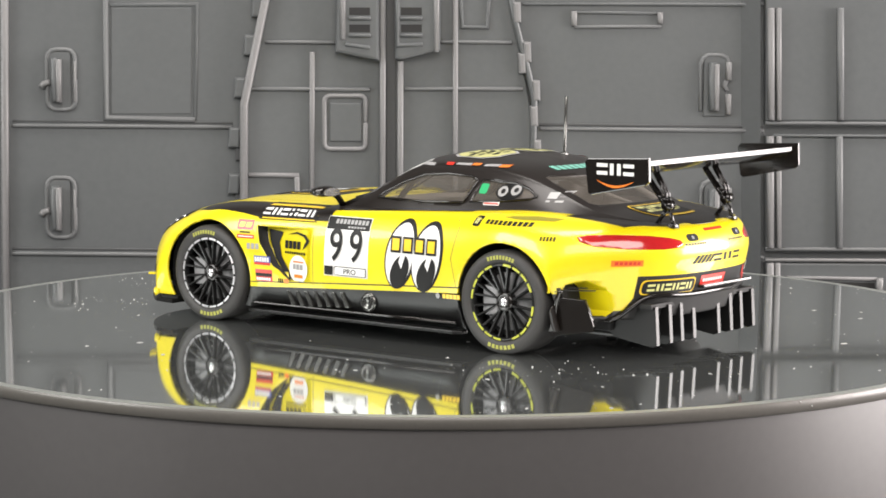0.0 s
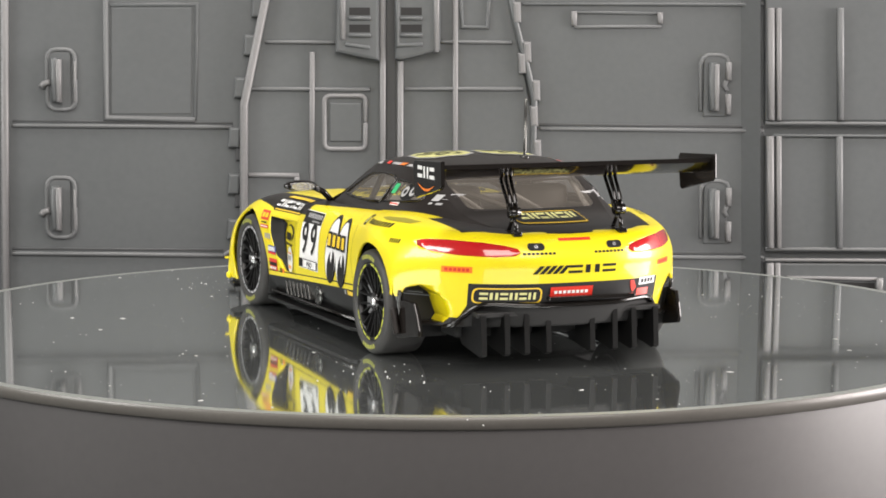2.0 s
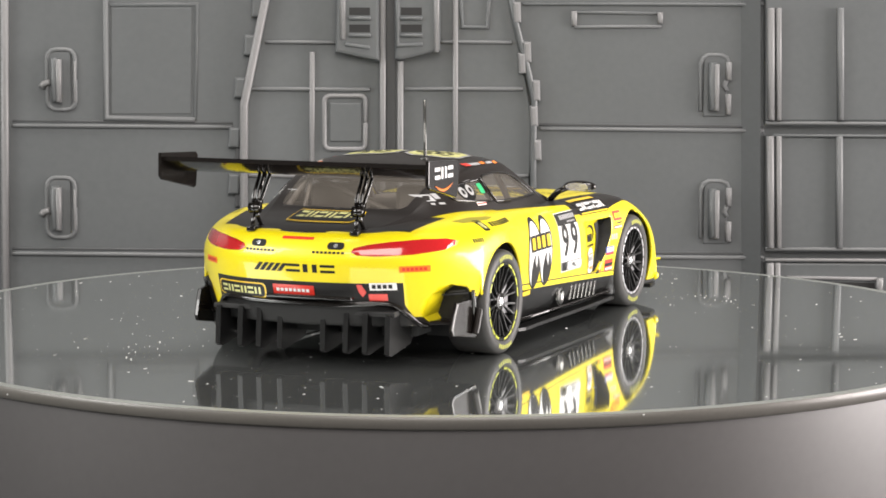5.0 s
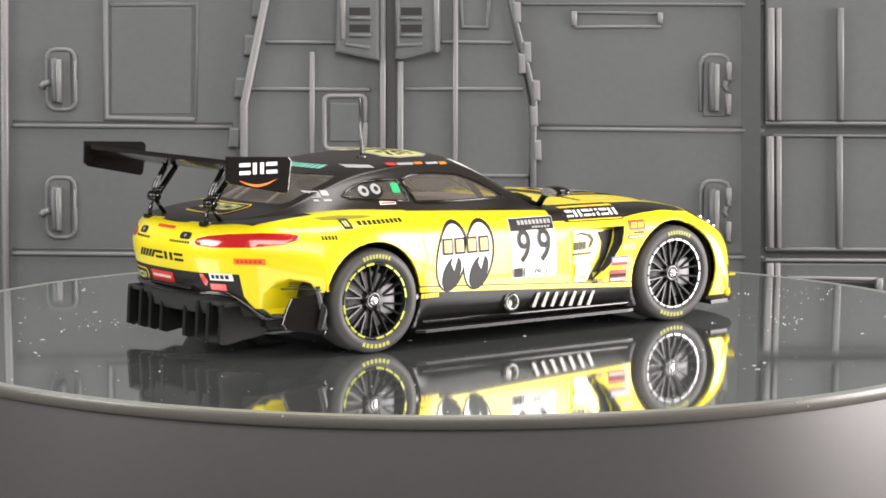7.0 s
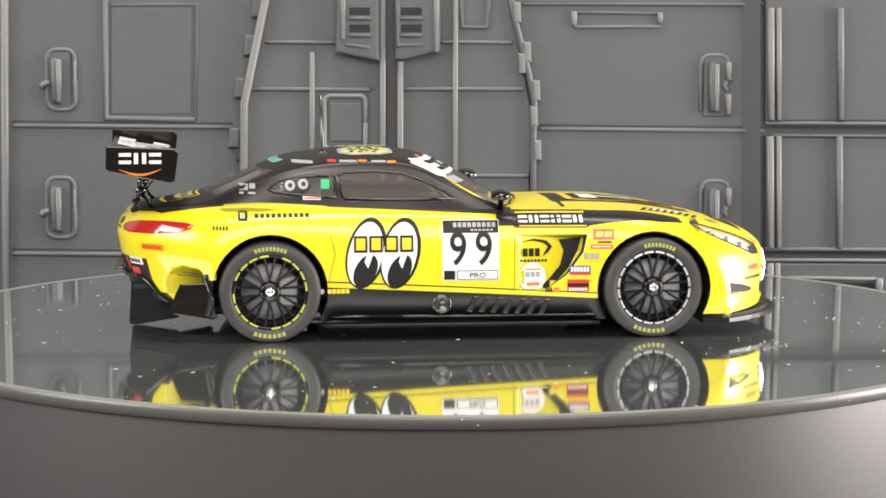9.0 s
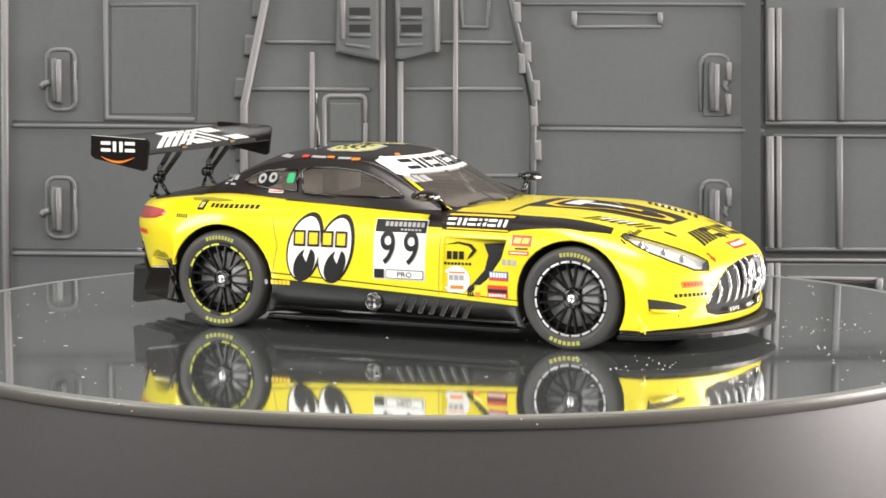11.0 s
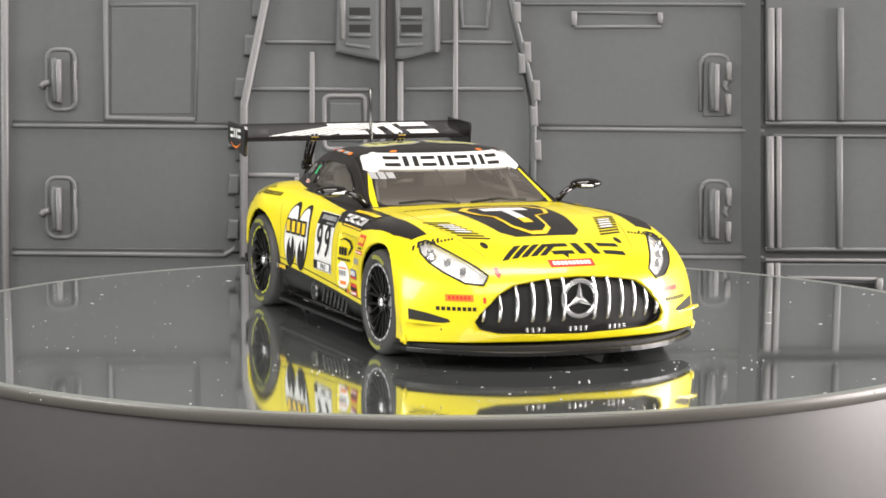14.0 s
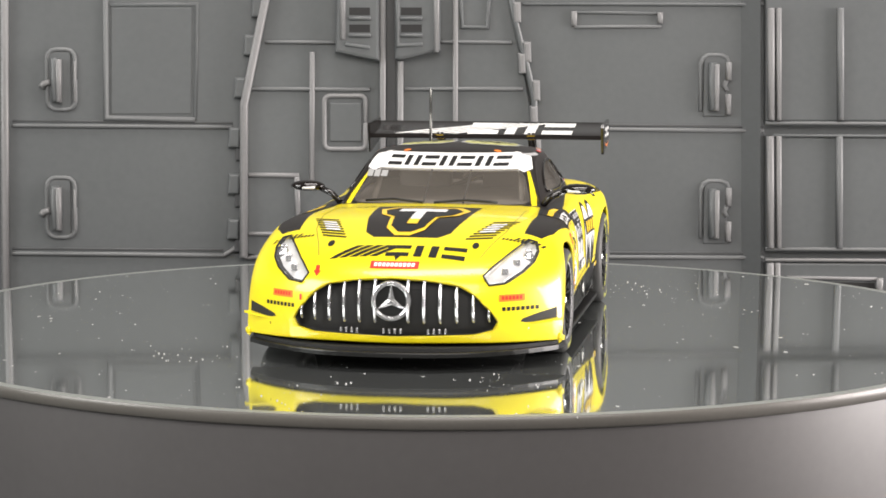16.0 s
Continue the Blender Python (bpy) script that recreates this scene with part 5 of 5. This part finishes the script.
    sticker("round_sticker", [("field", [ring(-0.01, -0.075, 0.095, 0.098, 24)], WHITE), ("red_bar", [rect(-0.05, -0.135, 0.04, -0.112), rect(-0.06, -0.028, 0.05, -0.018)], ORANGE), ("grey_bar", bars(-0.06, 0.05, -0.075, -0.04, 3, 0.8), GREY)], view, VENT_SKIN[view], (1.80, 0.5), "round white sticker in the scoop", off=0.006)
    # end plate mark: pale bars over an orange arc
    for o in letters(-0.15, 0.15, 1.215, 1.288, 3):
        bm = bmesh.new()
        bm.faces.new([bm.verts.new((-0.85 + sd * a, -sd * 0.9515, b)) for a, b in o])
        cpart("endplate_bar", bm, WHITE, wing)
    bm = bmesh.new()
    arc = [(-0.15 + 0.028 * i, 1.180 - 0.030 * math.sin(math.pi * i / 10)) for i in range(11)]
    low = [(a, b - 0.016 * math.sin(math.pi * (i + 0.6) / 11)) for i, (a, b) in enumerate(arc)]
    for i in range(10):
        bm.faces.new([bm.verts.new((-0.85 + sd * a, -sd * 0.9515, b)) for a, b in (arc[i], arc[i + 1], low[i + 1], low[i])])
    cpart("endplate_arc", bm, ORANGE, wing)

# -- bonnet, roof and screen print
def stripes(u0, u1, v0, v1, n, lean):
    return bars(u0, u1, v0, v1, n, 0.72, lean)


def big_mark(u0, u1, v0, v1):
    """Slanted stripes that run into broad bars."""
    w = u1 - u0
    lean = (v1 - v0) * 0.9
    return stripes(u0, u0 + 0.36 * w, v0, v1, 5, lean) + letters(u0 + 0.40 * w, u1, v0, v1, 3)


sticker("bonnet_stripe", [("bars", big_mark(-0.44, 0.46, -0.085, 0.085), INK)], "top", BODY_SKIN, (3.285, 0.0), "slanted black stripes and bars on the bonnet")
sticker("bonnet_plate", [("plate", [rect(-0.155, -0.020, 0.155, 0.020)], RED), ("bars", bars(-0.13, 0.135, -0.009, 0.010, 10, 0.75), WHITE)], "front", BODY_SKIN, (0.0, 0.652), "red plate with pale bars")
HOODLOGO = [(a, b * 2.0) for a, b in [(-0.30, 0.10), (-0.22, 0.16), (0.24, 0.16), (0.32, 0.08), (0.26, -0.02), (0.14, -0.06), (0.10, -0.22), (0.02, -0.28), (-0.08, -0.28), (-0.16, -0.20), (-0.18, -0.06), (-0.26, -0.01)]]
INNER = [(a * 0.86, b * 0.86 - 0.012) for a, b in HOODLOGO]
sticker("bonnet_emblem", [("edge", [HOODLOGO], GOLD), ("field", [INNER], INK), ("bar", [rect(-0.16, 0.08, 0.16, 0.20), rect(-0.04, -0.20, 0.03, 0.08)], WHITE), ("foot", [rect(-0.04, -0.32, 0.03, -0.20)], GOLD)], "top", BODY_SKIN, (2.46, 0.0), "gold-edged black emblem", off=0.004)
for side in (1, -1):
    slots, gaps = [], []
    for i in range(8):
        a, b = side * (0.475 + i * 0.018), -0.21 + i * 0.055
        slots.append([(a - 0.085, b - side * 0.030), (a + 0.085, b + side * 0.030), (a + 0.085, b + 0.026 + side * 0.030), (a - 0.085, b + 0.026 - side * 0.030)])
        if 1 < i < 6:
            gaps.append([(a - 0.05, b + 0.028 - side * 0.018), (a + 0.05, b + 0.028 + side * 0.018), (a + 0.05, b + 0.052 + side * 0.018), (a - 0.05, b + 0.052 - side * 0.018)])
    sticker("bonnet_louvre", [("slot", slots, INK), ("bar", gaps, WHITE)], "top", BODY_SKIN, (2.82, 0.0), "slanted black louvre slots with white bars")
    sticker("crest_bar", [("bars", bars(side * 0.70 - 0.085, side * 0.70 + 0.085, -0.016, 0.016, 7, 0.6, 0.01), INK)], "top", BODY_SKIN, (2.98, 0), "tiny black bars beside the headlight")
    seam = [(2.0, 0.655), (2.45, 0.662), (2.85, 0.630), (3.12, 0.560), (3.30, 0.520)]
    strip = [(side * y - 0.0035, -x) for x, y in seam] + [(side * y + 0.0035, -x) for x, y in seam[::-1]]
    cpart("bonnet_seam", drape([strip], "top", BODY_SKIN, 0.0012), OLIVE, label="fine joint along the bonnet")
    sticker("bonnet_pin", [("pin", [ring(side * 0.47, 0, 0.022, 0.05, 12)], INK)], "top", BODY_SKIN, (3.14, 0), "small black bonnet catch")
    sticker("wing_bar", [("bars", bars(side * 0.80 - 0.10, side * 0.80 + 0.10, -0.02, 0.02, 6, 0.5, 0.02), INK)], "top", BODY_SKIN, (2.95, 0), "tiny black bars")
    sticker("bumper_sticker", [("plate", [rect(side * 0.735 - 0.075, -0.022, side * 0.735 + 0.075, 0.022)], ORANGE), ("bars", bars(side * 0.735 - 0.06, side * 0.735 + 0.065, -0.010, 0.012, 6, 0.7), RED)], "front", BODY_SKIN, (0.0, 0.452), "orange sticker on the bumper")
    sticker("bumper_bar", [("bars", bars(side * 0.77 - 0.09, side * 0.77 + 0.13, -0.010, 0.014, 8, 0.7), INK)], "front", BODY_SKIN, (0.0, 0.382), "row of thin black bars")
    wedge = [(0.995, 0.372), (0.90, 0.350), (0.80, 0.318), (0.785, 0.300), (0.82, 0.292), (0.995, 0.292)]
    sticker("bumper_intake", [("hollow", [[(side * a, b) for a, b in wedge]], MATT)], "front", BODY_SKIN, (0.0, 0.0), "dark wedge-shaped intake above the winglet", off=0.003)
    # rear
    sticker("tail_sticker", [("plate", [rect(side * 0.72 - 0.075, -0.020, side * 0.72 + 0.075, 0.020)], ORANGE), ("bars", bars(side * 0.72 - 0.06, side * 0.72 + 0.065, -0.010, 0.010, 6, 0.7), RED)], "back", BODY_SKIN, (0.0, 0.632), "orange sticker beside the tail light")
    sticker("boot_catch", [("catch", [rounded(side * 0.27 - 0.055, -0.022, side * 0.27 + 0.055, 0.022, 0.02)], INK), ("pin", [ring(side * 0.27, 0, 0.014, 0.012, 10)], CHROME)], "back", BODY_SKIN, (0.0, 0.776), "small dark boot catch")
    sticker("boot_bar", [("bars", bars(side * 0.24 - 0.12, side * 0.24 + 0.10, -0.007, 0.007, 8, 0.7), INK)], "back", BODY_SKIN, (0.0, 0.735), "tiny black bars")
    # roof
    u = side * 0.235
    octo = [(u - 0.21, -0.10), (u - 0.12, -0.19), (u + 0.12, -0.19), (u + 0.21, -0.10), (u + 0.21, 0.10), (u + 0.12, 0.19), (u - 0.12, 0.19), (u - 0.21, 0.10)]
    inner = [((a - u) * 0.90 + u, b * 0.88) for a, b in octo]
    sticker("roof_emblem", [("edge", [octo], GREY), ("field", [inner], LIME), ("patch", [ring(u + 0.16 * math.cos(2.4 * q) * (q / 15) ** 0.5, 0.125 * math.sin(2.4 * q) * (q / 15) ** 0.5, 0.022 + 0.010 * (q % 3), 0.014 + 0.006 * (q % 2), 8) for q in range(15)], INK)], "top", CABIN_SKIN, (0.70, 0.0), "pale yellow roof emblem", off=0.004)
    sticker("roof_light", [("lens", [ring(side * 0.33, 0, 0.028, 0.02, 10)], ORANGE)], "top", CABIN_SKIN, (1.06, 0.0), "small red roof marker", off=0.006)
sticker("boot_stripe", [("bars", big_mark(-0.30, 0.295, -0.026, 0.026), INK)], "back", BODY_SKIN, (0.0, 0.632), "slanted black stripes and bars on the tail")
sticker("boot_lamp", [("lens", [rect(-0.11, -0.008, 0.11, 0.008)], RED)], "back", BODY_SKIN, (0.0, 0.815), "slim red boot lamp")
sticker("boot_plate", [("edge", [rounded(-0.245, -0.026, 0.245, 0.026, 0.02)], GOLD), ("field", [rounded(-0.237, -0.022, 0.237, 0.022, 0.016)], INK), ("bars", letters(-0.20, 0.21, -0.010, 0.016, 6), LIME)], "back", CABIN_SKIN, (0.0, 0.918), "gold-edged black plate on the boot", off=0.004)
sticker("bumper_plate", [("edge", [rounded(-0.205, -0.050, 0.205, 0.050, 0.03)], GOLD), ("field", [rounded(-0.195, -0.042, 0.195, 0.042, 0.026)], INK), ("bars", letters(-0.165, 0.175, -0.024, 0.022, 6), LIME)], "back", BODY_SKIN, (0.43, 0.470), "gold-edged black plate on the bumper", off=0.005)
sticker("red_plate", [("plate", [rect(-0.145, -0.034, 0.145, 0.034)], RED), ("bars", bars(-0.12, 0.12, -0.010, 0.010, 8, 0.7), WHITE), ], "back", BODY_SKIN, (0.025, 0.487), "red plate with pale bars", off=0.005)
sticker("tow_mark", [("arrow", [[(0.0, 0.05), (0.03, 0.05), (0.055, 0.0), (0.03, -0.03), (0.01, 0.0)], rect(0.065, -0.055, 0.17, -0.01)], RED)], "back", BODY_SKIN, (-0.40, 0.487), "red tow arrow", off=0.005)
sticker("race_plate", [("plate", [rect(-0.075, -0.024, 0.075, 0.024)], WHITE), ("bars", bars(-0.06, 0.06, -0.012, 0.014, 4, 0.7), INK)], "back", BODY_SKIN, (-0.55, 0.525), "small white plate with dark bars", off=0.006)
sticker("nose_arrow", [("arrow", [[(-0.014, 0.03), (0.014, 0.03), (0.014, 0.0), (0.026, 0.0), (0.0, -0.034), (-0.026, 0.0), (-0.014, 0.0)]], RED)], "front", BODY_SKIN, (-0.50, 0.606), "small red tow arrow")
sticker("grille_mark", [("mark", [rect(-0.008, -0.018, 0.008, 0.018)], RED)], "front", BODY_SKIN, (-0.60, 0.44), "small red mark beside the grille", off=0.006)
sticker("nose_bar", [("bar", [[(-0.022, 0.012), (0.022, 0.012), (0.0, -0.014)]], INK)], "front", BODY_SKIN, (0.0, 0.690), "small black nose mark")
sticker("screen_patch", [("patch", [rect(-0.10, -0.022, -0.055, 0.022), rect(-0.045, -0.022, 0.0, 0.022), rect(0.01, -0.018, 0.06, 0.020)], GREY)], "front", CABIN_SKIN, (-0.485, 1.062), "pale grey patches at the screen's corner", off=0.004)
sticker("cowl_bar", [("bars", bars(-0.62, -0.36, -0.012, 0.018, 5, 0.7), INK)], "top", BODY_SKIN, (2.06, 0.0), "small dark bars before the windscreen")
sticker("screen_bar", [("bars", letters(-0.45, 0.45, -0.030, 0.034, 7, 0.02), INK)], "front", CABIN_SKIN, (0.0, 1.150), "black bars on the white sun strip", off=0.004)
sticker("rear_band", [("bars", bars(-0.30, 0.28, -0.010, 0.012, 10, 0.75), TEAL)], "back", CABIN_SKIN, (0.0, 1.175), "teal bars above the rear window", off=0.004)
for o in big_mark(-0.74, 0.74, 0.10, 0.92):
    bm = bmesh.new()
    for n in range(3):
        vs = []
        for s, e in ((0, 3), (1, 2), (1, 2), (0, 3)):
            t = n / 3 if len(vs) < 2 else (n + 1) / 3
            a = o[s][0] + (o[e][0] - o[s][0]) * t
            k = o[s][1] + (o[e][1] - o[s][1]) * t
            vs.append(bm.verts.new((-0.62 - 0.44 * k, a, wing_top(k) + 0.004)))
        bm.faces.new(vs)
    bmesh.ops.recalc_face_normals(bm, faces=bm.faces)
    cpart("wing_stripe", bm, WHITE, wing)


def motions():
    rows = [(i / 2, pose(0, 0, 0, 0, 0, TURN_0 + TURN_RATE * i / 2)) for i in range(33)]
    walk(car, rows)
    walk(turntable, rows)


motions()
